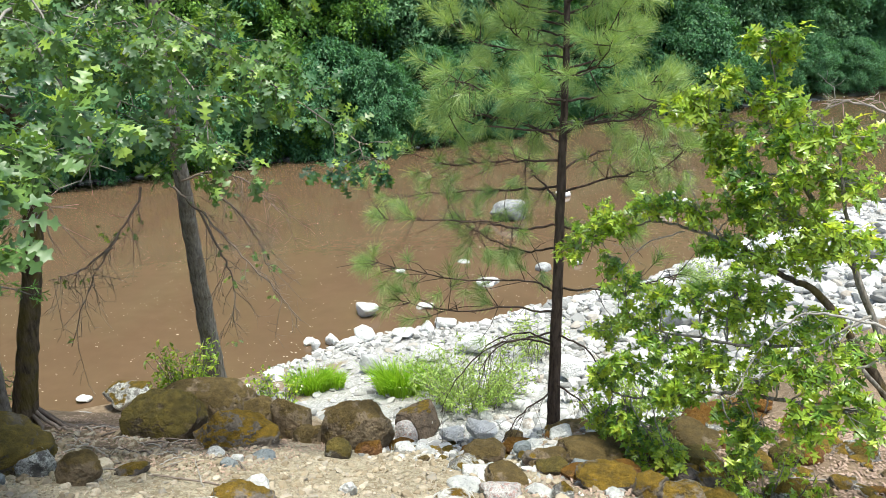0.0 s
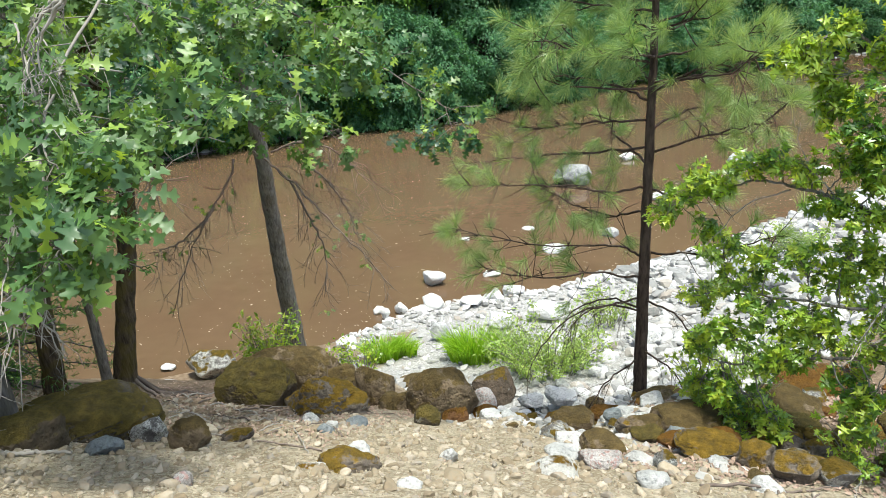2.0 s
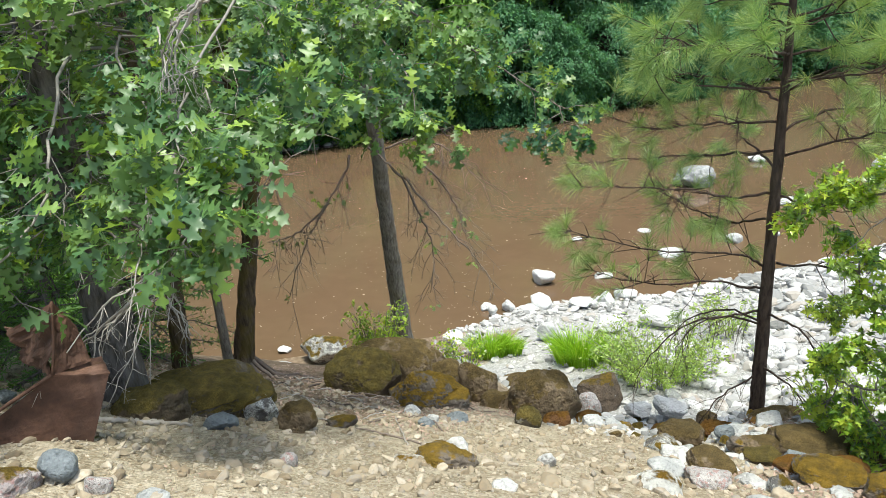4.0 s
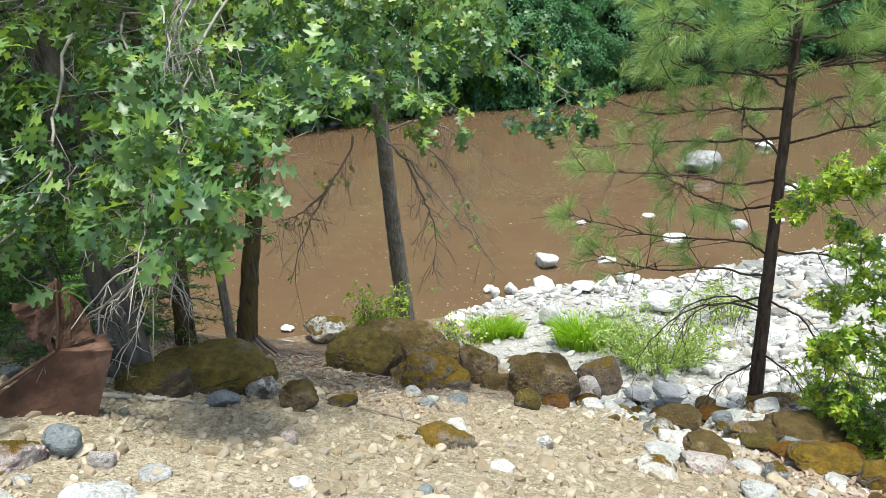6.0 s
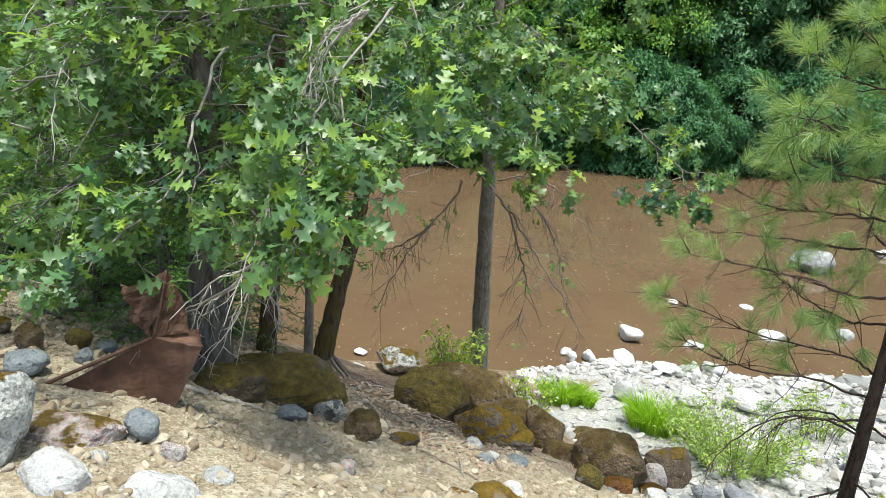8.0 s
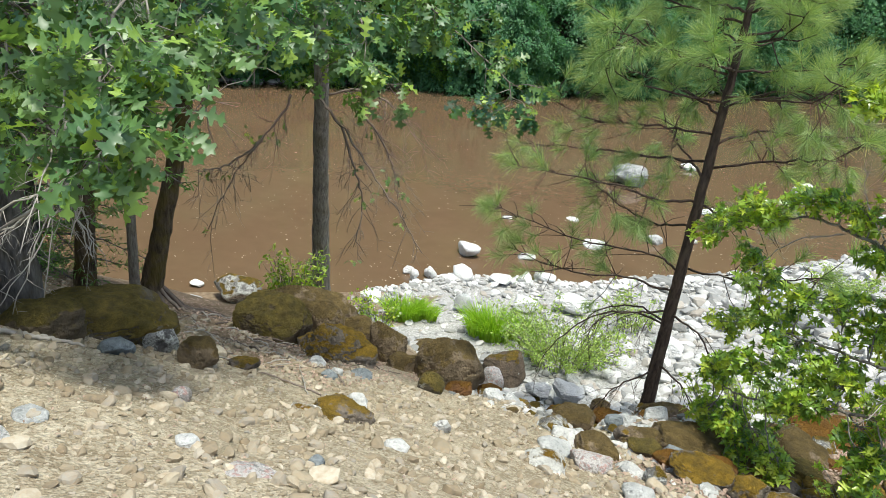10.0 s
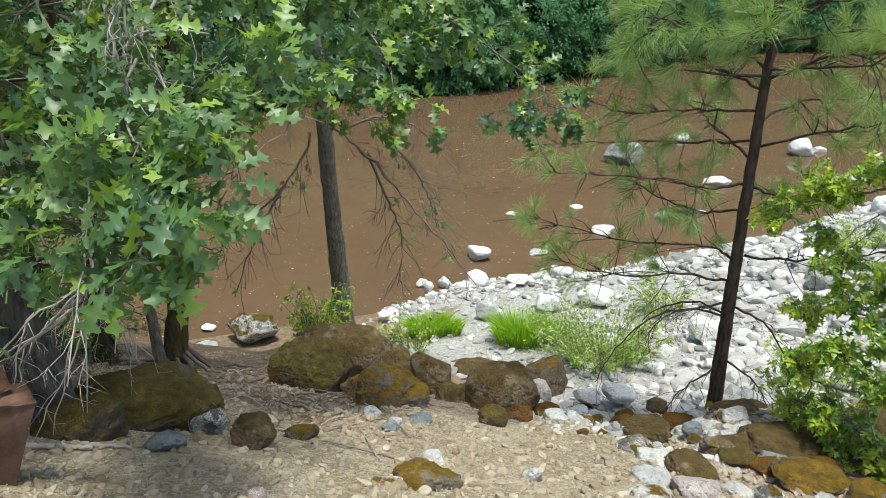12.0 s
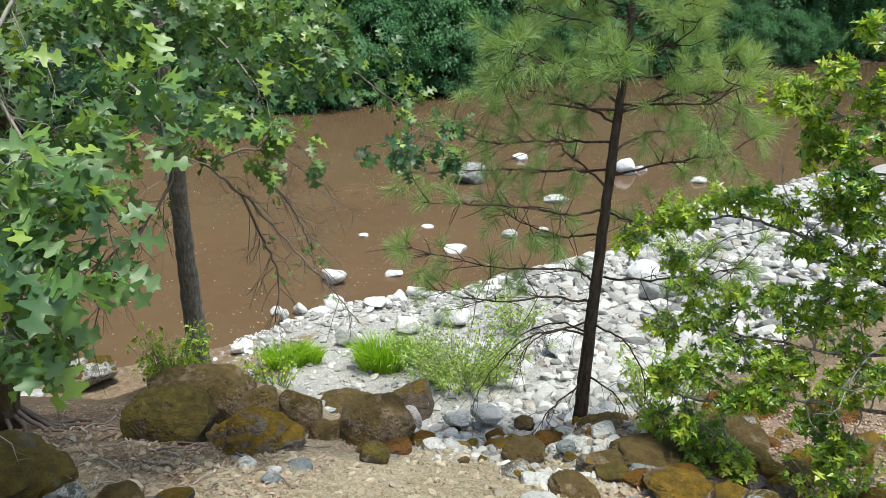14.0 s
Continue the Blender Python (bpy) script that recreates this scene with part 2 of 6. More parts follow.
def rust_material():
    m = Nodes("rusted steel", 0.85, 0.3)
    p = m.world()
    c = m.ramp(m.noise(6, 6, p, 0.65), (0.28, (0.04, 0.023, 0.016)), (0.5, (0.085, 0.045, 0.03)), (0.72, (0.17, 0.092, 0.062)))
    c = m.mix(m.ramp(m.noise(38, 4, p, 0.7), (0.5, 0.0), (0.7, 0.6)), c, (0.075, 0.04, 0.028))
    c = m.mix(m.ramp(m.noise(2.5, 3, m.stretch(3, 3, 0.5, p)), (0.55, 0.0), (0.7, 0.5)), c, (0.2, 0.12, 0.09))
    m.bump(m.noise(50, 5, p, 0.7), 0.5, 0.008)
    return m.done(c)


GROUND, WATER, GRAVEL, SLOPE, RUST = ground_material(), water_material(), gravel_material(), slope_stone_material(), rust_material()
FOAM = plain_material("foam", (0.26, 0.205, 0.15), (0.58, 0.50, 0.42), 30, 0.7)
OAK_LEAF = leaf_material("oak leaf", ((0.0, (0.027, 0.078, 0.045)), (0.5, (0.052, 0.135, 0.064)), (0.76, (0.10, 0.215, 0.068)), (1.0, (0.28, 0.40, 0.055))), 0.42, 0.38, 0.6)
BUSH_LEAF = leaf_material("shrub leaf", ((0.0, (0.035, 0.105, 0.025)), (0.3, (0.13, 0.28, 0.04)), (0.65, (0.30, 0.47, 0.05)), (1.0, (0.52, 0.60, 0.08))), 0.32, 0.5, 0.8)
NEEDLE = leaf_material("pine needle", ((0.0, (0.085, 0.19, 0.065)), (0.5, (0.19, 0.33, 0.11)), (1.0, (0.40, 0.50, 0.19))), 0.35, 0.4)
FIR_NEEDLE = leaf_material("fir needle", ((0.0, (0.045, 0.115, 0.026)), (0.6, (0.08, 0.185, 0.036)), (1.0, (0.13, 0.26, 0.045))), 0.5, 0.3)
FAR_LEAF = [
    leaf_material("alder leaf", ((0.0, (0.037, 0.112, 0.056)), (0.5, (0.062, 0.18, 0.078)), (1.0, (0.10, 0.25, 0.09))), 0.5, 0.4, 0.45),
    leaf_material("willow leaf", ((0.0, (0.05, 0.134, 0.062)), (0.5, (0.084, 0.20, 0.09)), (1.0, (0.125, 0.26, 0.11))), 0.5, 0.4, 0.45),
    leaf_material("maple leaf", ((0.0, (0.062, 0.162, 0.036)), (0.5, (0.115, 0.255, 0.045)), (1.0, (0.20, 0.36, 0.05))), 0.5, 0.45, 0.45),
]
WATER_PLANT = leaf_material("waterside leaf", ((0.0, (0.05, 0.15, 0.025)), (0.5, (0.08, 0.22, 0.032)), (1.0, (0.12, 0.29, 0.04))), 0.5, 0.4)
LIME = leaf_material("fresh grass", ((0.0, (0.17, 0.34, 0.02)), (0.5, (0.26, 0.46, 0.03)), (1.0, (0.38, 0.56, 0.06))), 0.5, 0.5)
WILLOW_SHOOT = leaf_material("willow shoot leaf", ((0.0, (0.17, 0.29, 0.06)), (0.5, (0.27, 0.40, 0.09)), (1.0, (0.40, 0.50, 0.15))), 0.5, 0.4)
STRAW = plain_material("dry grass", (0.34, 0.29, 0.18), (0.52, 0.46, 0.32), 4)
LITTER = plain_material("dead leaves", (0.11, 0.07, 0.05), (0.40, 0.295, 0.23), 25)
PINE_BARK = bark_material("pine bark", (0.035, 0.026, 0.022), (0.115, 0.085, 0.068))
OAK_BARK = bark_material("grey oak bark", (0.10, 0.088, 0.075), (0.29, 0.26, 0.225), 0.25)
MOSSY_BARK = bark_material("mossy dark bark", (0.045, 0.034, 0.024), (0.13, 0.10, 0.07), 0.6)
FIR_BARK = bark_material("furrowed bark", (0.05, 0.045, 0.042), (0.17, 0.155, 0.145), 0.15, 0.6)
FAR_BARK = bark_material("far bark", (0.03, 0.025, 0.02), (0.09, 0.075, 0.06), 0.0, 0.4)
TWIG = plain_material("grey dead twig", (0.065, 0.050, 0.042), (0.21, 0.17, 0.145), 30)
GREEN_TWIG = plain_material("live twig", (0.10, 0.088, 0.074), (0.27, 0.25, 0.22), 30)
PALE_WOOD = plain_material("weathered wood", (0.20, 0.18, 0.155), (0.36, 0.335, 0.30), 12)


# ---- mesh helpers ----
class Soup:
    """Vertices and faces gathered piece by piece into one mesh."""

    def __init__(self):
        self.v, self.f, self.n = [], [], 0

    def add(self, verts, faces):
        self.v.append(np.asarray(verts, float))
        self.f.extend([tuple(i + self.n for i in face) for face in faces])
        self.n += len(verts)

    def mesh(self, name, material, smooth=True):
        me = bpy.data.meshes.new(name)
        me.from_pydata(np.concatenate(self.v).tolist() if self.v else [], [], self.f)
        me.materials.append(material)
        if smooth:
            me.polygons.foreach_set("use_smooth", [True] * len(me.polygons))
        me.update()
        return me


def part(name, soup, material, parent, label="", smooth=True):
    ob = new(name, soup.mesh(name, material, smooth))
    ob.parent = parent
    return tagged(ob, label)


def thing(name, label, category, group="", kind="", at=(0, 0, 0)):
    ob = new(name)
    ob.location = at
    return tagged(ob, label, category, group, kind)


def tube(soup, points, radii, sides=7):
    """A round limb along points, closed at its tip."""
    pts = np.asarray(points, float)
    rad = np.asarray(radii, float)
    ring = []
    ref = np.array([0.31, 0.17, 0.93])
    for i, p in enumerate(pts):
        ahead = pts[min(i + 1, len(pts) - 1)] - pts[max(i - 1, 0)]
        ahead = ahead / (np.linalg.norm(ahead) + 1e-9)
        a = np.cross(ahead, ref)
        if np.linalg.norm(a) < 0.2:
            a = np.cross(ahead, (1, 0, 0))
        a /= np.linalg.norm(a)
        b = np.cross(ahead, a)
        for k in range(sides):
            w = 2 * math.pi * k / sides
            ring.append(p + rad[i] * (math.cos(w) * a + math.sin(w) * b))
    n = len(pts)
    faces = [(i * sides + k, i * sides + (k + 1) % sides, (i + 1) * sides + (k + 1) % sides, (i + 1) * sides + k)
             for i in range(n - 1) for k in range(sides)]
    faces += [tuple(range((n - 1) * sides, n * sides)), tuple(range(sides - 1, -1, -1))]
    soup.add(ring, faces)


def bend(points, n, wobble=0.0, rng=random):
    """A smooth curve through points, with n steps in each span."""
    p = [np.asarray(q, float) for q in points]
    p = [2 * p[0] - p[1]] + p + [2 * p[-1] - p[-2]]
    out = []
    for i in range(1, len(p) - 2):
        for k in range(n):
            t = k / n
            q = 0.5 * ((2 * p[i]) + (p[i + 1] - p[i - 1]) * t + (2 * p[i - 1] - 5 * p[i] + 4 * p[i + 1] - p[i + 2]) * t * t
                       + (3 * p[i] - p[i - 1] - 3 * p[i + 1] + p[i + 2]) * t ** 3)
            out.append(q + np.array([rng.uniform(-1, 1) for _ in range(3)]) * wobble)
    out.append(p[-2])
    return np.array(out)


def unit(v):
    v = np.asarray(v, float)
    return v / (np.linalg.norm(v) + 1e-9)


def ball(level):
    bm = bmesh.new()
    bmesh.ops.create_icosphere(bm, subdivisions=level, radius=1)
    bm.verts.ensure_lookup_table()
    v = np.array([w.co[:] for w in bm.verts])
    f = [tuple(w.index for w in face.verts) for face in bm.faces]
    bm.free()
    return v, f


BALLS = {k: ball(k) for k in (1, 2, 3, 4, 5, 6)}


def stone_shape(seed, level, cuts=9, rough=0.10, fine=0.03, box=1.0, shallow=0.55):
    """A stone of unit size: a ball cut by planes, then weathered."""
    rng = random.Random(seed)
    v, f = BALLS[level][0].copy(), BALLS[level][1]
    if box < 1:
        v = np.sign(v) * np.abs(v) ** box
        v = v @ np.array(Euler((rng.uniform(-0.12, 0.12), rng.uniform(-0.12, 0.12), rng.uniform(-0.4, 0.4))).to_matrix()).T
    for _ in range(cuts):
        n = unit([rng.gauss(0, 1) for _ in range(3)])
        c = rng.uniform(shallow, 0.9)
        over = v @ n - c
        v -= np.outer(np.maximum(over, 0) * 0.9, n)
    if rough or fine:
        off = Vector((rng.uniform(-50, 50), rng.uniform(-50, 50), rng.uniform(-50, 50)))
        for i, p in enumerate(v):
            q = Vector(p)
            a = noise.noise(q * 1.6 + off) * rough
            if fine:
                a += noise.noise(q * 4.5 + off) * fine - abs(noise.noise(q * 9.0 + off)) * fine * 0.8 + noise.noise(q * 21.0 + off) * fine * 0.3
            v[i] = p * (1 + a)
    lo, hi = v.min(0), v.max(0)
    v = (v - (lo + hi) / 2) / (hi - lo)
    return v, f


# ---- the lie of the land ----
SHORE = ((-60, -22), (-25, -4), (-14, 6.6), (-9.8, 9.6), (-6.6, 11.7), (-6.1, 12.3), (-5.3, 13.6), (-4.5, 14.0), (-2.7, 14.7),
         (-1.3, 15.75), (-0.4, 16.5), (1.6, 18.0), (3.0, 19.9), (4.6, 21.5), (9.5, 26.8), (22, 37), (60, 66))
FAR = ((-90, -8), (-40, 19), (-24, 32), (-19.5, 37), (-15, 39), (-12, 39.5), (-7.5, 47.5), (0.5, 57), (17, 66), (26, 73), (90, 120))
BANK = ((-400, 5.2), (0.0, 5.06), (1.1, 5.0), (1.75, 4.76), (2.3, 4.42), (2.85, 4.14), (3.9, 3.58), (5.05, 3.02),
        (6.0, 2.45), (7.2, 1.68), (8.5, 0.6), (12, -2.5), (400, -60))


def line_at(table, v):
    return np.interp(v, [p[0] for p in table], [p[1] for p in table])


def step(v, a, b):
    u = np.clip((v - a) / (b - a), 0, 1)
    return u * u * (3 - 2 * u)


def ripple(x, y, s):
    """Smooth, uneven swell without any period that the eye can find."""
    return (np.sin(1.7 * x * s + 0.6 * np.sin(1.1 * y * s)) + np.sin(1.3 * y * s + 1.9 + 0.8 * np.sin(0.9 * x * s))
            + 0.6 * np.sin(2.9 * x * s + 2.3 * y * s + 0.7) + 0.5 * np.sin(3.7 * y * s - 2.1 * x * s + 1.1)) / 3.1


def shore_distance(x, y):
    """Metres from the near waterline, positive on land."""
    return (line_at(SHORE, x) - y) * 0.79


def ground_height(x, y):
    """The lie of the land: terrace and bank, gravel bar, river bed and the far bank."""
    x, y = np.asarray(x, float), np.asarray(y, float)
    shift = 1.0 * step(-x, 2.2, 4.4) * (1 - 0.8 * step(-x, 4.9, 6.2)) * step(y, 5.6, 7.6) + 0.75 * step(x, -0.9, -0.1) * step(y, 4.3, 6.3)
    bank = line_at(BANK, y - shift)
    # towards the left the terrace stays high and bends round with the river
    d = shore_distance(x, y)
    left = 4.5 * step(d, 0.2, 7.0) - 0.4
    bank = np.where(x < -6.5, bank + (np.minimum(left, 4.3) - bank) * step(-x, 6.5, 10.0), bank)
    dl = np.clip(d, 0, 9)
    bar = np.where(d > 0, 0.06 * dl + 0.0235 * dl * dl, np.maximum(0.22 * d, -1.0)) + 0.02
    k = 0.16
    h = np.maximum(bank, bar) + k * np.log1p(np.exp(-np.abs(bank - bar) / k))
    h = np.where(d > 0.0, h, np.minimum(h, bar + 2.2 * np.exp(-np.abs(d) * 3) * step(bank, 0.2, 1.0)))
    f = y - line_at(FAR, x)
    far = np.where(f > 0, 0.35 * np.minimum(f, 14) + 0.10 * np.clip(f - 14, 0, 300), np.maximum(0.3 * f, -1.0)) - 0.02
    h = np.maximum(h, far)
    h = h + 0.035 * ripple(x, y, 2.3) * step(np.abs(d), 0.0, 1.5) + 0.02 * ripple(x + 3, y - 5, 6.1) * step(d, 0.5, 2)
    return h


def spread(a, b, fine_a, fine_b, fine, grow):
    """Grid lines: close together from fine_a to fine_b, ever wider outside."""
    line = list(np.arange(fine_a, fine_b, fine))
    s = fine
    while line[-1] < b:
        s *= grow
        line.append(line[-1] + s)
    s = fine
    while line[0] > a:
        s *= grow
        line.insert(0, line[0] - s)
    return np.array(line)


def build_ground():
    xs, ys = spread(-420, 420, -7.5, 4.0, 0.10, 1.07), spread(-300, 520, 0.6, 13.0, 0.10, 1.06)
    gx, gy = np.meshgrid(xs, ys)
    z = ground_height(gx, gy)
    nx, ny = len(xs), len(ys)
    verts = np.stack([gx, gy, z], -1).reshape(-1, 3)
    faces = [(j * nx + i, j * nx + i + 1, (j + 1) * nx + i + 1, (j + 1) * nx + i) for j in range(ny - 1) for i in range(nx - 1)]
    s = Soup()
    s.add(verts, faces)
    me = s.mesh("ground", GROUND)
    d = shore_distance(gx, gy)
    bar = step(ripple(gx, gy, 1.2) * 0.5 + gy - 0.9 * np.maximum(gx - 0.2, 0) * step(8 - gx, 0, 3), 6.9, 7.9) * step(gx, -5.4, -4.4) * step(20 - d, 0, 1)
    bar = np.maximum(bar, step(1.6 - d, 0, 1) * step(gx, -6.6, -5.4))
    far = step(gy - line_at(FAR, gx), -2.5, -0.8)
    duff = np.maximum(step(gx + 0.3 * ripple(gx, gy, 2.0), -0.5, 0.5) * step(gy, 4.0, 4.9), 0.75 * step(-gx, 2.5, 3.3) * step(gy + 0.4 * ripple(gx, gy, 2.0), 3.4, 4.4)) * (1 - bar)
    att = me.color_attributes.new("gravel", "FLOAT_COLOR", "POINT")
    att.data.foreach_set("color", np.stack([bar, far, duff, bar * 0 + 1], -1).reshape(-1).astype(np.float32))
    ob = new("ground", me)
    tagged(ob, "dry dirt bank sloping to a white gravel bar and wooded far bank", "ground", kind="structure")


def build_water():
    s = Soup()
    xs, ys = np.linspace(-260, 260, 27), np.linspace(-120, 300, 22)
    gx, gy = np.meshgrid(xs, ys)
    nx = len(xs)
    s.add(np.stack([gx, gy, gx * 0], -1).reshape(-1, 3),
          [(j * nx + i, j * nx + i + 1, (j + 1) * nx + i + 1, (j + 1) * nx + i) for j in range(len(ys) - 1) for i in range(nx - 1)])
    ob = new("water", s.mesh("water", WATER))
    tagged(ob, "muddy brown river water sliding past the gravel bar", "water", kind="structure")
    rng = random.Random(5)
    s = Soup()
    for _ in range(3000):
        u = rng.random() ** 1.5
        x = rng.uniform(-26, 8)
        lo = float(line_at(SHORE, x))
        y = lo + 0.6 + u * 17
        drift = 0.6 * math.sin(x * 0.7 + 2 * math.sin(y * 0.33))
        y += drift
        if shore_distance(x, y) > -0.3:
            continue
        r = rng.uniform(0.006, 0.016) * (1.7 if rng.random() < 0.08 else 1)
        ang, k = rng.uniform(0, 6.28), 6
        ring = [(x + r * rng.uniform(0.6, 1.3) * math.cos(6.28 * i / k) * 1.6 * math.cos(0.6) - r * 0.5 * math.sin(6.28 * i / k + ang) * 0.4,
                 y + r * rng.uniform(0.6, 1.2) * math.sin(6.28 * i / k), 0.006) for i in range(k)]
        s.add(ring + [(x, y, 0.014)], [(i, (i + 1) % k, k) for i in range(k)])
    ob = new("foam_flecks", s.mesh("foam_flecks", FOAM))
    tagged(ob, "small white foam flecks drifting on the brown river", "foam", kind="stuff")


build_ground()
build_water()

# ---- stones ----
COUNT = [100]


def stone(name, kind, x, y, z, w, d, h, yaw, label, taper=0.0, boxy=None):
    """One stone that stands with its foot at z, w wide and d deep, h high."""
    COUNT[0] += 1
    size = max(w, h)
    if y < 4.8 and x > -2.75 and kind in ("white", "pale", "speck", "mossw", "blue"):
        z -= 0.28 * h
    angular = kind in ("block", "white", "chalk", "mossw", "lich", "dark")
    soft = kind in ("moss", "gold", "brown", "mossl", "rust")
    v, f = stone_shape(COUNT[0], 6 if size > 0.6 and y < 9 else (5 if size > 0.3 and y < 12 else 4 if size > 0.2 else 3), 12 if angular else 6, 0.20 if kind == "gold" else 0.14 if soft else 0.12,
                       0.10 if kind == "gold" else 0.06 if soft or kind == "dark" else 0.055 if kind not in ("blue", "pale") else 0.012, boxy or (0.78 if kind == "block" else 0.86 if soft else 0.90), 0.68 if soft else 0.55)
    v = v * (w * 1.06, d * 1.1, h)
    v[:, 2] += h / 2
    v[:, :2] *= (1 + taper * (v[:, 2:] / h - 0.6))
    s = Soup()
    s.add(v, f)
    ob = new(name, s.mesh(name, STONE[kind]))
    ob.matrix_basis = pose(x, y, z, 0, 0, yaw)
    tagged(ob, label, "rock" if name != "boulder" else "boulder", "river stones" if y > 9 else "bank stones")
    return ob


# the boulders along the top of the gravel bar
stone("boulder", "moss", -3.96, 5.16, 2.70, 0.76, 0.60, 0.73, 30, "large olive-brown boulder thickly cushioned with moss", boxy=0.72)
stone("boulder", "brown", -4.42, 6.62, 2.06, 1.10, 0.80, 0.76, 20, "rough brown boulder cap behind the mossy boulders", boxy=0.8)
stone("boulder", "brown", -3.92, 6.21, 2.30, 0.42, 0.38, 0.60, 12, "small brown boulder wedged between mossy boulders")
stone("boulder", "gold", -3.17, 5.08, 2.80, 0.78, 0.58, 0.62, 10, "boulder with golden moss and a grey lichen crown", taper=-0.4)
stone("boulder", "brown", -3.63, 6.30, 2.20, 0.52, 0.42, 0.55, 50, "brown boulder wedged behind the golden mossy one")
stone("boulder", "brown", -3.16, 6.20, 2.14, 0.42, 0.38, 0.74, 12, "upright brown boulder beside the golden mossy one")
stone("boulder", "brown", -2.36, 6.00, 2.24, 0.72, 0.62, 0.80, 60, "large rounded brown boulder with a pale lichen patch", taper=-0.3, boxy=0.97)
stone("rock", "brown", -2.78, 5.82, 2.48, 0.36, 0.28, 0.30, 30, "low brown rock leaning against the large boulder")
stone("boulder", "brown", -2.95, 7.60, 1.30, 0.95, 0.70, 0.62, 12, "flat brown slab of rock behind the large boulder", boxy=0.6)
stone("boulder", "block", -2.38, 8.75, 0.74, 0.64, 0.52, 0.62, 40, "dark angular basalt block with a sheared face", boxy=0.55)
stone("rock", "speck", -2.26, 7.60, 1.28, 0.30, 0.26, 0.52, 12, "rounded speckled granite cobble by the brown boulder")
stone("rock", "mossl", -2.12, 5.00, 2.96, 0.24, 0.19, 0.25, 12, "low mossy rock at the foot of a boulder")
stone("rock", "dark", -2.30, 5.35, 2.75, 0.17, 0.15, 0.18, 50, "small dark rock in the shade of the large boulder")
stone("cobble", "pale", -2.71, 4.33, 3.37, 0.10, 0.08, 0.10, 12, "small pale grey cobble beside the golden boulder")
stone("cobble", "blue", -2.65, 4.11, 3.47, 0.13, 0.10, 0.12, 12, "small blue-grey cobble on the dry slope")
stone("rock", "blue", -2.60, 4.52, 3.24, 0.21, 0.16, 0.15, 12, "flat blue-grey cobble on the dry slope")
stone("cobble", "pale", -2.95, 4.42, 3.31, 0.14, 0.11, 0.12, 62, "wedge of pale stone at a boulder's foot")
stone("boulder", "moss", -3.92, 2.70, 4.08, 0.46, 0.36, 0.36, 37, "low boulder under thick golden moss")
stone("boulder", "mossl", -4.02, 3.24, 3.70, 0.96, 0.64, 0.54, 37, "broad mossy boulder with a white mineral stain")
stone("rock", "lich", -3.52, 3.28, 3.76, 0.26, 0.24, 0.36, 20, "grey stone streaked white beside the broad mossy boulder")
stone("rock", "brown", -3.12, 3.19, 3.88, 0.27, 0.21, 0.28, 12, "rough brown lump of rock half in the soil")
stone("rock", "dark", -2.99, 3.49, 3.81, 0.22, 0.17, 0.08, 12, "low dark stone half buried in litter")
stone("cobble", "white", -1.49, 3.62, 3.73, 0.12, 0.09, 0.15, 12, "upright white stone standing in dry grass")
stone("rock", "mossw", -2.17, 3.03, 3.94, 0.23, 0.18, 0.14, 14, "white limestone block with a mossy orange edge")
stone("rock", "gold", -2.00, 3.19, 3.83, 0.40, 0.30, 0.22, 14, "low stone under a golden moss mat")
stone("rock", "white", -1.69, 7.84, 1.41, 0.34, 0.28, 0.20, 14, "white cobble with a brown underside")
stone("rock", "white", -1.31, 7.97, 1.42, 0.41, 0.33, 0.24, 14, "pale grey rounded boulder on the gravel")
stone("rock", "brown", -0.90, 5.62, 2.65, 0.39, 0.31, 0.25, 14, "rounded brown boulder at the gravel's edge")
stone("rock", "brown", -0.84, 7.63, 1.59, 0.24, 0.19, 0.19, 14, "small brown rounded rock")
stone("cobble", "blue", -0.53, 5.53, 2.85, 0.16, 0.13, 0.15, 14, "blue-grey cobble beside brown rocks")
stone("boulder", "brown", -0.08, 6.34, 2.42, 0.58, 0.46, 0.34, 14, "brown boulder at the foot of the pine")
stone("boulder", "brown", 0.13, 5.27, 3.07, 0.48, 0.38, 0.18, 14, "long low brown rock in the bank")
stone("rock", "gold", -0.37, 5.07, 3.07, 0.23, 0.18, 0.15, 14, "small rock under golden moss")
stone("rock", "moss", -0.22, 4.92, 3.14, 0.26, 0.21, 0.10, 14, "low mossy rock among bank stones")
stone("cobble", "blue", 0.01, 5.03, 3.13, 0.16, 0.13, 0.08, 14, "small grey stone in the mossy bank")
stone("boulder", "gold", 0.20, 4.68, 3.23, 0.45, 0.36, 0.17, 14, "long rock covered with golden-brown moss")
stone("rock", "white", -0.80, 4.67, 3.21, 0.25, 0.20, 0.12, 14, "smooth white boulder on the slope")
stone("rock", "pale", -0.81, 4.14, 3.46, 0.24, 0.19, 0.13, 14, "pale grey split stone beside a white boulder")
stone("rock", "mossw", -0.80, 3.65, 3.69, 0.30, 0.24, 0.12, 14, "white slab stone with a mossy corner")
stone("rock", "speck", -0.53, 4.05, 3.49, 0.29, 0.23, 0.18, 14, "pinkish speckled granite block")
stone("cobble", "pale", -0.19, 3.63, 3.69, 0.20, 0.16, 0.16, 14, "rounded pale grey boulder on the slope")
stone("cobble", "lich", -0.11, 4.16, 3.44, 0.14, 0.11, 0.16, 14, "grey-green stone with lichen and moss")
stone("rock", "white", -0.27, 4.21, 3.42, 0.20, 0.16, 0.12, 14, "white stone between mossy rocks")
stone("rock", "gold", 0.51, 4.48, 3.28, 0.26, 0.21, 0.22, 14, "round rock wrapped in golden moss")
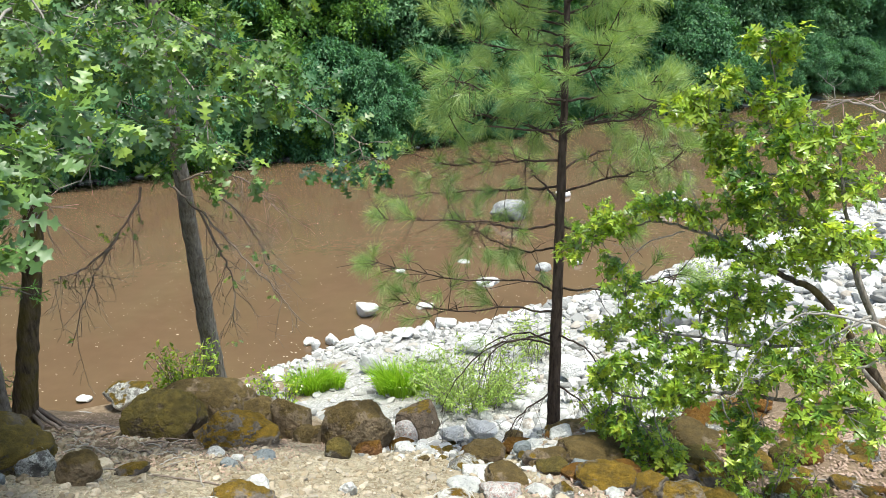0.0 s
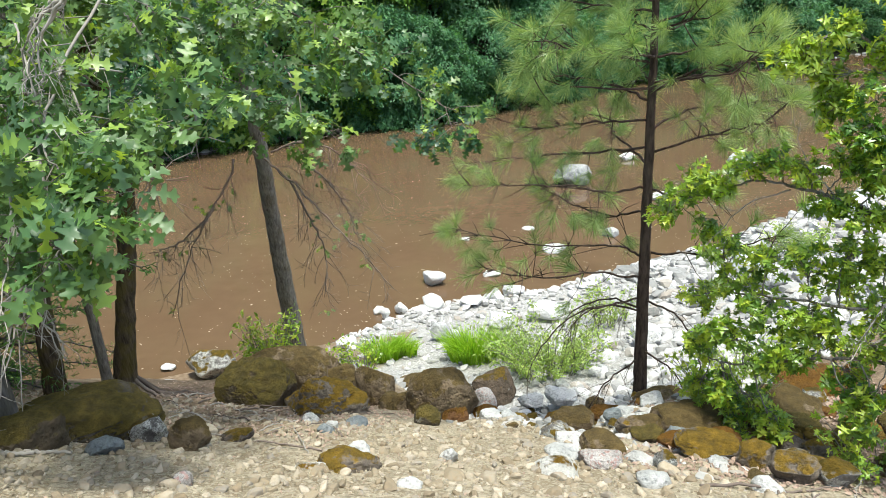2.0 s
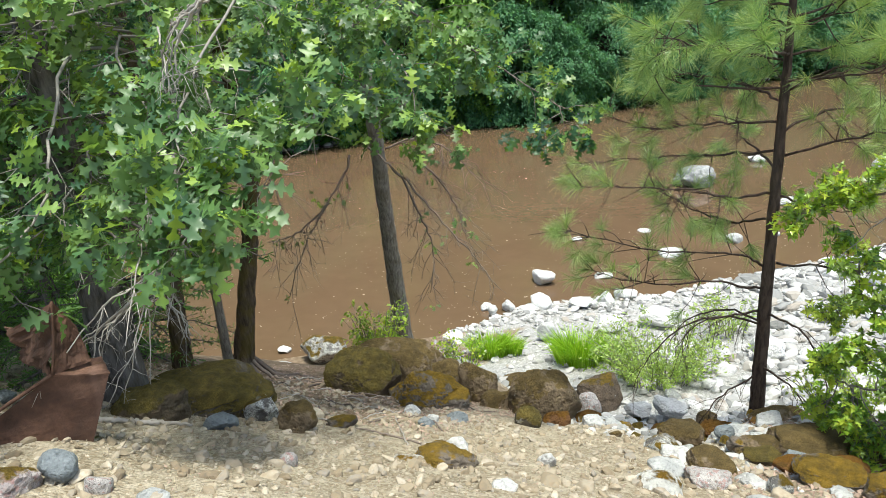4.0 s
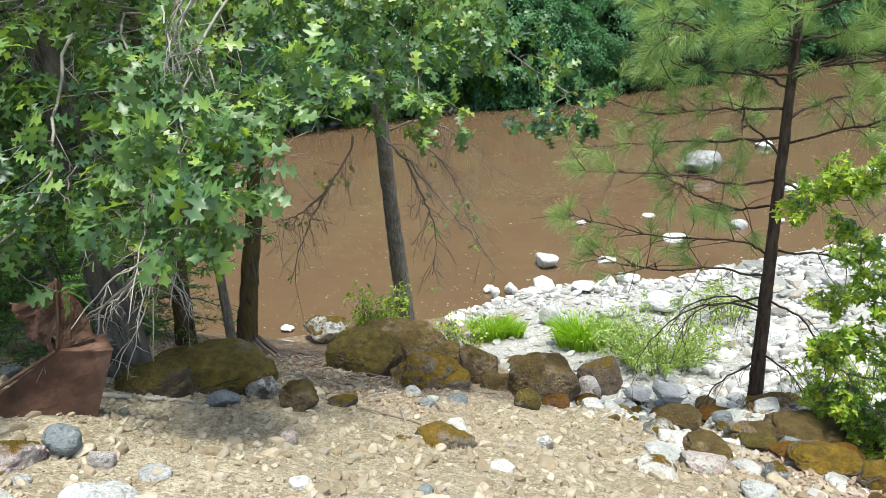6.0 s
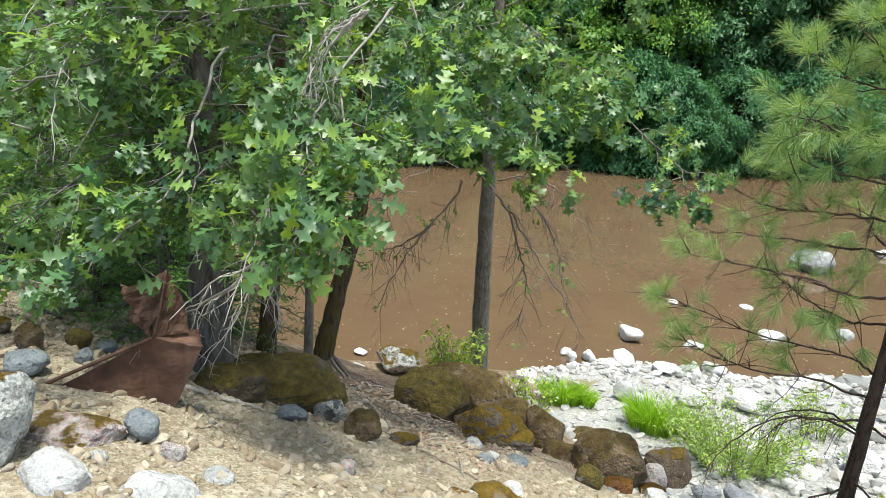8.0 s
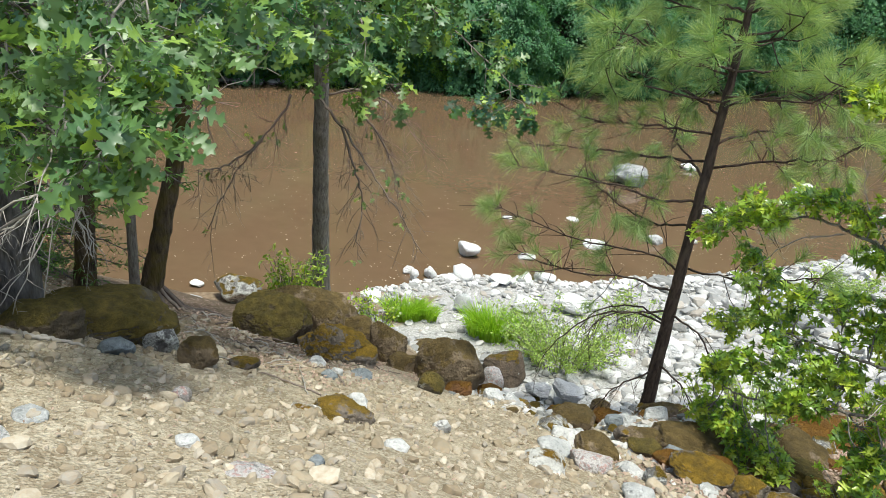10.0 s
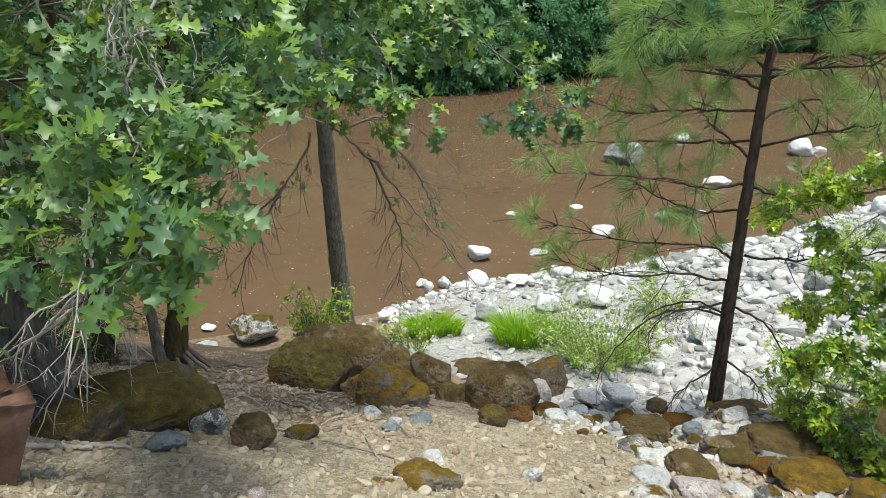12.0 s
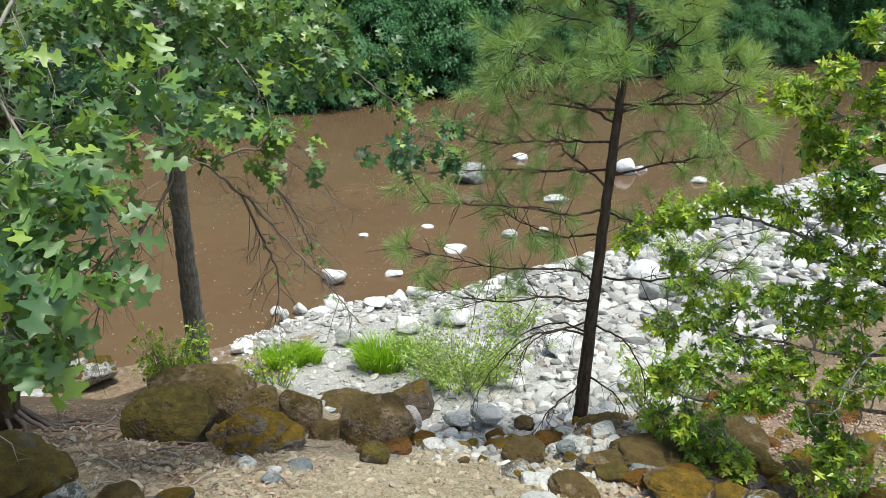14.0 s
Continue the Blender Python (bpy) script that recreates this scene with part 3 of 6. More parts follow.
stone("rock", "gold", 1.00, 4.84, 3.17, 0.23, 0.18, 0.15, 14, "small rock bright with golden moss")
stone("rock", "dark", 0.83, 4.89, 3.17, 0.21, 0.17, 0.13, 14, "grey-brown rounded stone among mossy rocks")
stone("boulder", "brown", 0.91, 5.90, 2.92, 0.53, 0.42, 0.19, 14, "broad brown rock below the leafy shrub")
stone("boulder", "rust", 1.77, 7.74, 2.15, 0.51, 0.40, 0.21, 14, "orange-brown mossy boulder under the shrub")
stone("rock", "rust", 1.99, 7.54, 2.37, 0.26, 0.21, 0.20, 14, "small orange-brown boulder under the shrub")
stone("rock", "moss", 1.71, 5.50, 3.02, 0.29, 0.23, 0.19, 14, "round dark mossy rock in leaf litter")
stone("rock", "moss", 0.98, 5.42, 3.02, 0.32, 0.26, 0.12, 14, "low oblong mossy rock in leaf litter")
stone("rock", "lich", 1.51, 4.58, 3.24, 0.33, 0.26, 0.23, 14, "grey boulder with white lichen near the shrub")
stone("rock", "gold", 0.66, 4.06, 3.53, 0.28, 0.22, 0.20, 14, "stone with ragged golden moss")
stone("cobble", "white", 0.47, 3.79, 3.63, 0.18, 0.14, 0.14, 14, "smooth white stone at the slope's edge")
stone("rock", "lich", 0.92, 4.13, 3.47, 0.24, 0.19, 0.19, 14, "jagged stone crusted with white lichen")
stone("rock", "lichb", -3.02, 0.93, 4.95, 0.32, 0.26, 0.42, 37, "large grey boulder crusted white with lichen")
stone("rock", "gold", -3.05, 0.76, 4.99, 0.26, 0.21, 0.26, 37, "mossy boulder base under dry moss")
stone("rock", "speckm", -3.01, 1.23, 4.87, 0.40, 0.32, 0.18, 37, "pinkish granite boulder with moss round its foot")
stone("cobble", "blue", -2.84, 1.43, 4.89, 0.14, 0.11, 0.15, 37, "smooth dark blue-grey cobble")
stone("rock", "white", -2.69, 1.00, 4.93, 0.28, 0.22, 0.24, 37, "white wedge-shaped stone on the slope")
stone("rock", "white", -2.40, 1.20, 4.86, 0.38, 0.28, 0.22, 37, "broad white limestone lump")
stone("rock", "blue", -3.91, 1.42, 4.85, 0.23, 0.18, 0.14, 37, "dark blue-grey rounded boulder on the terrace")
stone("rock", "blue", -5.75, 2.35, 4.38, 0.20, 0.16, 0.13, 37, "grey rounded stone on the terrace")
stone("cobble", "blue", -3.97, 1.75, 4.77, 0.11, 0.08, 0.10, 37, "small blue-grey stone beside the rusty plate")
stone("cobble", "blue", -4.47, 2.13, 4.53, 0.13, 0.11, 0.11, 37, "small grey stone beside the rusty plate")
stone("cobble", "gold", -4.64, 1.58, 4.82, 0.14, 0.11, 0.11, 37, "small stone with a golden moss cap")
stone("cobble", "brown", -4.29, 1.60, 4.79, 0.14, 0.11, 0.19, 37, "upright brown stone on the terrace")
stone("cobble", "moss", -4.41, 1.94, 4.66, 0.15, 0.12, 0.15, 37, "small mossy stone on the terrace")
stone("cobble", "dark", -5.74, 1.89, 4.69, 0.15, 0.12, 0.12, 37, "small dark stone on the terrace")
stone("cobble", "speck", -2.65, 1.46, 4.87, 0.10, 0.08, 0.12, 37, "small speckled stone in dry grass")
stone("cobble", "pale", -2.74, 1.19, 4.97, 0.07, 0.06, 0.05, 37, "small pale stone in dry grass")
stone("rock", "blue", -3.37, 2.76, 4.17, 0.21, 0.17, 0.13, 37, "flat grey stone at the boulder's foot")
stone("cobble", "speck", -1.58, 1.71, 4.68, 0.24, 0.18, 0.17, 22, "weathered pinkish granite slab in the slope")
stone("cobble", "blue", -1.51, 2.11, 4.54, 0.07, 0.06, 0.08, 22, "small blue-grey cobble in the slope")
stone("cobble", "white", -2.12, 3.59, 3.73, 0.15, 0.12, 0.14, 22, "white stone in dry grass")
stone("cobble", "speck", -2.51, 2.38, 4.36, 0.11, 0.09, 0.14, 22, "crumbling speckled stone in the slope")
stone("cobble", "white", -1.47, 2.86, 4.13, 0.14, 0.11, 0.06, 22, "white flat stone in the slope")
stone("cobble", "white", -1.90, 1.78, 4.74, 0.10, 0.08, 0.06, 22, "small white stone in the slope")
stone("cobble", "pale", -2.41, 1.51, 4.85, 0.14, 0.11, 0.05, 22, "pale stone in dry grass")
stone("boulder", "chalk", -5.36, 15.15, -0.14, 0.56, 0.45, 0.46, 12, "jagged white rock standing in the river shallows", taper=0.9, boxy=0.6)
stone("boulder", "chalk", -4.93, 13.70, -0.06, 0.40, 0.52, 0.42, 40, "upright white slab at the water's edge")
stone("rock", "chalk", -4.01, 15.85, -0.07, 0.44, 0.36, 0.21, 12, "white rock lying in the river")
stone("boulder", "river", -2.92, 24.89, -0.20, 1.35, 1.15, 0.92, 7, "large pale grey boulder in midstream")
stone("boulder", "chalk", -1.05, 28.68, -0.09, 0.61, 0.49, 0.35, 7, "white rock awash in midstream")
stone("boulder", "chalk", 3.02, 27.04, -0.13, 0.78, 0.63, 0.74, 7, "white boulder in midstream")
stone("boulder", "chalk", 3.74, 27.70, -0.08, 0.49, 0.39, 0.27, 7, "white rock awash in the river")
stone("boulder", "chalk", -2.66, 17.72, -0.08, 0.62, 0.50, 0.24, 7, "flat white rock in the river")
stone("rock", "chalk", -5.38, 18.44, -0.07, 0.29, 0.23, 0.17, 7, "small white rock awash in the river")
stone("rock", "chalk", -3.68, 19.54, -0.07, 0.37, 0.29, 0.15, 7, "small white rock awash in the river")
stone("boulder", "pale", -1.23, 19.05, -0.08, 0.45, 0.36, 0.32, 7, "small grey rock in the river")
stone("rock", "chalk", -0.27, 19.72, -0.08, 0.30, 0.24, 0.24, 7, "small white rock in the river")
stone("boulder", "chalk", 5.61, 26.22, -0.08, 0.59, 0.47, 0.29, 7, "white rock in the river")
stone("boulder", "chalk", 0.23, 22.81, -0.10, 0.85, 0.7, 0.34, 20, "long white rock in the river")
stone("boulder", "chalk", -3.61, 14.32, -0.04, 0.34, 0.40, 0.30, 7, "white rock at the water's edge")
stone("boulder", "chalk", -3.24, 14.72, -0.04, 0.50, 0.42, 0.28, 7, "white cobble at the water's edge")
stone("boulder", "chalk", -4.07, 13.90, 0.04, 0.50, 0.40, 0.25, 7, "low white cobble at the water's edge")
stone("boulder", "chalk", -2.26, 13.11, 0.18, 0.71, 0.57, 0.38, 7, "large white cobble on the gravel bar")
stone("rock", "chalk", -6.12, 13.31, -0.07, 0.24, 0.19, 0.26, 7, "white cobble at the water's edge")
stone("rock", "chalk", -5.84, 13.00, 0.00, 0.21, 0.17, 0.29, 7, "white cobble at the water's edge")
stone("rock", "chalk", -5.61, 13.40, -0.00, 0.30, 0.24, 0.28, 7, "white cobble at the water's edge")
stone("rock", "pale", -4.19, 11.84, 0.23, 0.41, 0.33, 0.36, 7, "pale boulder on the gravel bar")
stone("boulder", "chalk", -3.10, 12.56, 0.23, 0.50, 0.40, 0.30, 7, "large white cobble on the gravel bar")
stone("boulder", "chalk", -0.23, 11.16, 0.71, 0.51, 0.41, 0.44, 7, "large white boulder on the gravel bar")
stone("boulder", "chalk", 1.98, 16.05, 0.20, 0.70, 0.56, 0.45, 7, "white boulder on the gravel bar")
stone("boulder", "pale", 1.95, 14.32, 0.46, 0.60, 0.48, 0.52, 7, "large pale boulder on the gravel bar")
stone("boulder", "chalk", 4.38, 20.48, 0.03, 0.70, 0.56, 0.59, 7, "white boulder on the gravel bar")
stone("boulder", "chalk", 5.28, 21.06, 0.03, 0.81, 0.65, 0.71, 7, "white boulder on the gravel bar")
stone("rock", "pale", 2.37, 14.12, 0.65, 0.38, 0.30, 0.23, 7, "pale cobble on the gravel bar")
stone("rock", "chalk", -6.21, 11.43, 0.10, 0.24, 0.19, 0.20, 7, "white cobble at the water's edge")
stone("boulder", "pale", -9.10, 9.50, -0.03, 0.47, 0.38, 0.26, 7, "pale slab at the water's edge")
stone("boulder", "lich", -8.40, 10.10, -0.05, 1.05, 0.80, 0.72, 7, "grey rock mottled with lichen at the shore")
stone("rock", "chalk", -9.58, 10.26, -0.01, 0.30, 0.24, 0.11, 7, "white rock in the river shallows")
stone("boulder", "rust", 1.57, 7.15, 2.12, 1.15, 0.70, 0.48, 12, "long orange-brown mossy boulder under the shrub")
stone("boulder", "brown", 1.02, 5.75, 2.85, 0.48, 0.36, 0.26, 20, "brown mossy boulder in the leaf litter")
stone("rock", "moss", 1.27, 5.18, 3.02, 0.33, 0.26, 0.20, 50, "dark mossy rock below the shrub's boughs")
stone("boulder", "brown", 0.07, 5.25, 3.02, 0.56, 0.40, 0.24, 8, "long brown rock at the pine's foot")
stone("rock", "brown", -0.26, 5.08, 3.02, 0.36, 0.28, 0.22, 30, "brown mossy rock packed into the bank")
stone("boulder", "rust", 2.40, 7.10, 2.36, 0.60, 0.45, 0.34, 30, "orange-brown boulder in the shrub's shade")


PEBBLE = []
for _k in range(8):
    _v, _f = stone_shape(900 + _k, 3, 15, 0.16, 0.045, 0.86)
    _s = Soup()
    _s.add(_v, _f)
    PEBBLE.append((_v, _f, _s))
GRIT = [stone_shape(970 + k, 1, 4, 0.3, 0.0) for k in range(14)]
LUMP = [stone_shape(950 + k, 2, 13, 0.2, 0.0, 0.8) for k in range(12)]


def stone_field(name, label, where, count, small, big, material, seed, power=3.0, sit=0.16, flat=(0.35, 0.9)):
    """Loose stones past counting, as one mesh; where(rng) gives a spot."""
    rng = random.Random(seed)
    s = Soup()
    for _ in range(count):
        x, y = where(rng)
        if x is None:
            continue
        r = small + (big - small) * rng.random() ** power
        if big > 0.2 and y > 12:
            r *= 1 + 0.05 * (min(y, 22) - 12)
        if big > 0.2 and y < 15.5:
            r *= 0.5 + 0.5 * float(step(ripple(x, y, 0.9) * 0.6 + 0.45 * x, -0.9, 0.5))
        v, f = LUMP[rng.randrange(len(LUMP))] if r > (0.075 if big > 0.1 else 0.03) else GRIT[rng.randrange(len(GRIT))]
        m = np.array(Euler((rng.uniform(-0.4, 0.4), rng.uniform(-0.4, 0.4), rng.uniform(0, 6.28))).to_matrix())
        q = (v * (r * rng.uniform(0.9, 1.8), r * rng.uniform(0.7, 1.2), r * rng.uniform(*flat))) @ m.T
        z = float(ground_height(x, y))
        s.add(q + (x, y, z + r * sit), f)
    ob = new(name, s.mesh(name, material, False))
    return tagged(ob, label, "gravel" if "gravel" in label else "stones", kind="stuff")


def single_pebbles(name, label, group, where, count, small, big, material, seed):
    """Stones that can be told apart: each an object, on shared meshes."""
    rng = random.Random(seed)
    meshes = [s.mesh(name, material) for _, _, s in PEBBLE]
    done = 0
    while done < count:
        x, y = where(rng)
        if x is None:
            continue
        r = small + (big - small) * rng.random() ** 2
        ob = new(name, meshes[rng.randrange(8)])
        z = float(ground_height(x, y))
        ob.matrix_basis = pose(x, y, z + r * 0.06, rng.uniform(-15, 15), rng.uniform(-15, 15), rng.uniform(0, 360)) @ Matrix.Diagonal(
            (r * rng.uniform(0.9, 1.4), r, r * rng.uniform(0.5, 0.8), 1))
        tagged(ob, label, "stone", group)
        done += 1


def on_bar(rng):
    x, y = rng.uniform(-7.2, 12), rng.uniform(6.9, 26)
    d = float(shore_distance(x, y))
    if d < -0.05 or y < 7.2 + 0.9 * max(0.0, x - 0.2) or x < -5.2 - 0.35 * (y - 8) or (x < -3.6 and y < 9.2):
        return None, None
    if rng.random() < min(0.78, (y - 7) / 17):
        return None, None
    return x, y


def on_bar_near(rng):
    x, y = rng.uniform(-2.6, 2.2), rng.uniform(7.2, 12)
    return (x, y) if y > 7.2 + 0.9 * max(0.0, x - 0.2) and ripple(x, y, 1.9) > rng.uniform(-0.9, 0.5) else (None, None)


def at_waterline(rng):
    x = rng.uniform(-6.6, 11)
    return x, float(line_at(SHORE, x)) - rng.random() ** 2 * 1.4 + 0.25


def on_left_shore(rng):
    x = rng.uniform(-6.3, 1.5)
    return x, float(line_at(SHORE, x)) - abs(rng.gauss(0, 0.4)) + 0.22


def on_slope(rng):
    x, y = rng.uniform(-6.2, 2.2), rng.uniform(0.9, 6.6)
    if (y > 4.9 and x < -1.9) or x > 0.2 + 0.9 * rng.random() or (x > -0.6 and y > 4.4 and rng.random() < 0.6):
        return None, None
    return x, y


def on_foot(rng):
    """The stony strip where the slope meets the gravel, towards the pine."""
    x = -2.2 + 2.6 * rng.random() ** 1.3
    return x, 6.9 - 0.75 * (x + 2.2) * (x > -2.2) * 0.9 + rng.gauss(0, 0.55)


# ---- plants ----
def leaf_outline(kind):
    """One leaf, a unit long, along +x with its upper side to +z: vertices and faces."""
    if kind == "oak":
        half = ((0.0, 0.012), (0.14, 0.025), (0.22, 0.21), (0.28, 0.20), (0.31, 0.07), (0.41, 0.08), (0.50, 0.31), (0.58, 0.33), (0.60, 0.09), (0.71, 0.10), (0.80, 0.25), (0.87, 0.22), (0.89, 0.07), (1.0, 0.0))
    elif kind == "maple":
        half = ((0.0, 0.012), (0.13, 0.03), (0.08, 0.32), (0.19, 0.25), (0.28, 0.13), (0.45, 0.50), (0.51, 0.34), (0.46, 0.13), (0.66, 0.18), (0.77, 0.09), (1.0, 0.0))
    elif kind == "round":
        half = ((0.0, 0.02), (0.02, 0.25), (0.2, 0.46), (0.5, 0.52), (0.8, 0.4), (1.0, 0.0))
    elif kind == "bit":
        return np.array([(0, 0, 0), (0.45, 0.24, 0.03), (1, 0, -0.06), (0.45, -0.24, 0.03)]), [(0, 2, 1), (0, 3, 2)]
    else:
        half = ((0.0, 0.02), (0.25, 0.16), (0.55, 0.18), (0.8, 0.10), (1.0, 0.0))
    n = len(half)
    sag = lambda x, y: 0.05 * math.sin(3.1 * x) - 0.14 * x * x + 0.16 * abs(y)  # noqa: E731
    mid = [(x, 0.0, sag(x, 0) - 0.012) for x, _ in half]
    one = [(x, y, sag(x, y)) for x, y in half]
    two = [(x, -y, sag(x, y)) for x, y in half]
    faces = []
    for i in range(n - 1):
        faces += [(i, i + 1, n + i + 1, n + i), (i + 1, i, 2 * n + i, 2 * n + i + 1)]
    return np.array(mid + one + two), faces


LEAVES = {k: leaf_outline(k) for k in ("oak", "maple", "round", "lance", "bit")}


def leaf_frame(ahead, up, length):
    """Axes for a leaf that points ahead with its upper side to up."""
    a = unit(ahead)
    n = unit(np.asarray(up, float) - a * float(np.dot(a, up)))
    return np.stack([a, np.cross(n, a), n], 1) * length


def random_unit(rng):
    return unit([rng.gauss(0, 1) for _ in range(3)])


class Foliage:
    """Gathers placed leaves; the nearest few become objects of their own, the rest one mesh."""

    def __init__(self, kind):
        self.kind, self.rows = kind, []

    def cluster(self, tip, ahead, rng, count, size, spread_out=0.9, lift=0.55):
        for _ in range(count):
            way = unit(unit(ahead) * rng.uniform(0.2, 0.9) + random_unit(rng) * spread_out + np.array([0, 0, -0.45]))
            up = unit(np.array([0.06, -0.45, 1.0]) * lift + random_unit(rng) * 0.52)
            at = np.asarray(tip) + way * 0.02 + random_unit(rng) * 0.025
            self.rows.append((at, leaf_frame(way, up, size * rng.uniform(0.55, 1.25))))

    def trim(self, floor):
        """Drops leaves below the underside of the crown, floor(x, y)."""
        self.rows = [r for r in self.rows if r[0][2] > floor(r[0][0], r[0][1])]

    def make(self, material, parent, singles=0, key=None, name="foliage", label=""):
        v, f = LEAVES[self.kind]
        rows = sorted(self.rows, key=key) if key else self.rows
        s = Soup()
        s.add(v, f)
        single = s.mesh("leaf", material) if singles else None
        for at, m in rows[:singles]:
            ob = new("leaf", single)
            ob.parent = parent
            ob.matrix_basis = Matrix.Translation(at) @ Matrix(m.tolist()).to_4x4()
        big = Soup()
        for at, m in rows[singles:]:
            big.add(v @ m.T + at, f)
        if rows[singles:]:
            ob = part(name, big, material, parent, label)
            tagged(ob, kind="stuff")


def limb_with_leaves(wood, leaves, points, rng, r0=0.022, r1=0.004, twigs=14, reach=0.42, per=6, size=0.125, start=0.25, droop=0.25):
    """A limb along points with side twigs that carry clusters of leaves."""
    line = bend(points, 6, 0.012, rng)
    n = len(line)
    tube(wood, line, np.linspace(r0, r1, n), 6)
    for k in range(twigs):
        u = start + (1 - start) * (k + rng.random()) / twigs
        i = min(int(u * (n - 1)), n - 2)
        base = line[i] + (line[i + 1] - line[i]) * (u * (n - 1) - i)
        ahead = unit(line[i + 1] - line[i])
        side = random_unit(rng)
        side = unit(side - ahead * float(side @ ahead) * 0.6)
        way = unit(side * 0.9 + ahead * 0.5 + np.array([0, 0, 0.1 - droop * rng.random()]))
        length = reach * rng.uniform(0.35, 1.0)
        mid = base + way * length * 0.55 + random_unit(rng) * 0.03
        tip = base + way * length + np.array([0, 0, -droop * length * rng.random()])
        tube(wood, [base, mid, tip], [r1 * 1.1, r1 * 0.8, r1 * 0.5], 4)
        leaves.cluster(tip, tip - mid, rng, per, size)
        if length > 0.2:
            leaves.cluster(mid, random_unit(rng), rng, max(2, per - 3), size)
            fork = mid + unit(way + random_unit(rng) * 0.8) * length * 0.5
            tube(wood, [mid, fork], [r1 * 0.7, r1 * 0.4], 4)
            leaves.cluster(fork, fork - mid, rng, per - 1, size)
    leaves.cluster(line[-1], line[-1] - line[-3], rng, per + 2, size)


def bare_limb(wood, points, rng, r0=0.014, r1=0.003, twigs=9, reach=0.35, droop=0.4, depth=1):
    """A dead limb with forked bare twigs."""
    line = bend(points, 6, 0.010, rng)
    n = len(line)
    tube(wood, line, np.linspace(r0, r1, n), 6)
    for k in range(twigs):
        u = 0.12 + 0.85 * (k + rng.random()) / twigs
        i = min(int(u * (n - 1)), n - 2)
        ahead = unit(line[i + 1] - line[i])
        way = unit(random_unit(rng) * 0.8 + ahead * 0.6 + np.array([0, 0, -droop * rng.random()]))
        length = reach * rng.uniform(0.3, 1.0)
        a = line[i]
        b = a + way * length * 0.5 + random_unit(rng) * 0.03
        c = a + way * length + np.array([0, 0, -droop * length * 0.5 * rng.random()])
        tube(wood, [a, b, c], [r1 * 1.1, r1 * 0.75, r1 * 0.4], 4)
        for _ in range(2 * depth):
            g = b + (c - b) * rng.random()
            e = g + unit(way + random_unit(rng)) * length * 0.4
            tube(wood, [g, (g + e) / 2 + random_unit(rng) * 0.012, e], [r1 * 0.6, r1 * 0.45, r1 * 0.3], 3)


def trunk_of(points, r0, r1, knots=0.006, sides=14, seed=0, steps=10, flare=1.6):
    rng = random.Random(seed)
    line = bend(points, steps, knots, rng)
    n = len(line)
    rad = [r1 + (r0 - r1) * (1 - i / (n - 1)) for i in range(n)]
    rad = [r * (1 + (flare - 1) * math.exp(-i * 9.0 / n)) * rng.uniform(0.96, 1.04) for i, r in enumerate(rad)]
    s = Soup()
    tube(s, line, rad, sides)
    return s, line


# ---- ponderosa pine at the edge of the bar ----
def needle_tuft(soup, tip, ahead, rng, count=90, length=0.19, width=0.0013):
    """A brush of long needles round the last hand's width of a twig, all leaning forward."""
    a = unit(ahead)
    for _ in range(count):
        side = random_unit(rng)
        side = unit(side - a * float(side @ a))
        u = rng.random()
        way = unit(a * rng.uniform(0.25, 1.0) + side * rng.uniform(0.35, 0.95) * (1.15 - 0.45 * u))
        base = np.asarray(tip) - a * (1 - u) * 0.11
        ln = length * rng.uniform(0.7, 1.15)
        w = unit(np.cross(way, random_unit(rng))) * width
        mid = base + way * ln * 0.55
        end = base + way * ln + np.array([0, 0, -0.10 * ln])
        soup.add([base - w, base + w, mid + w, mid - w, end], [(0, 1, 2, 3), (3, 2, 4)])


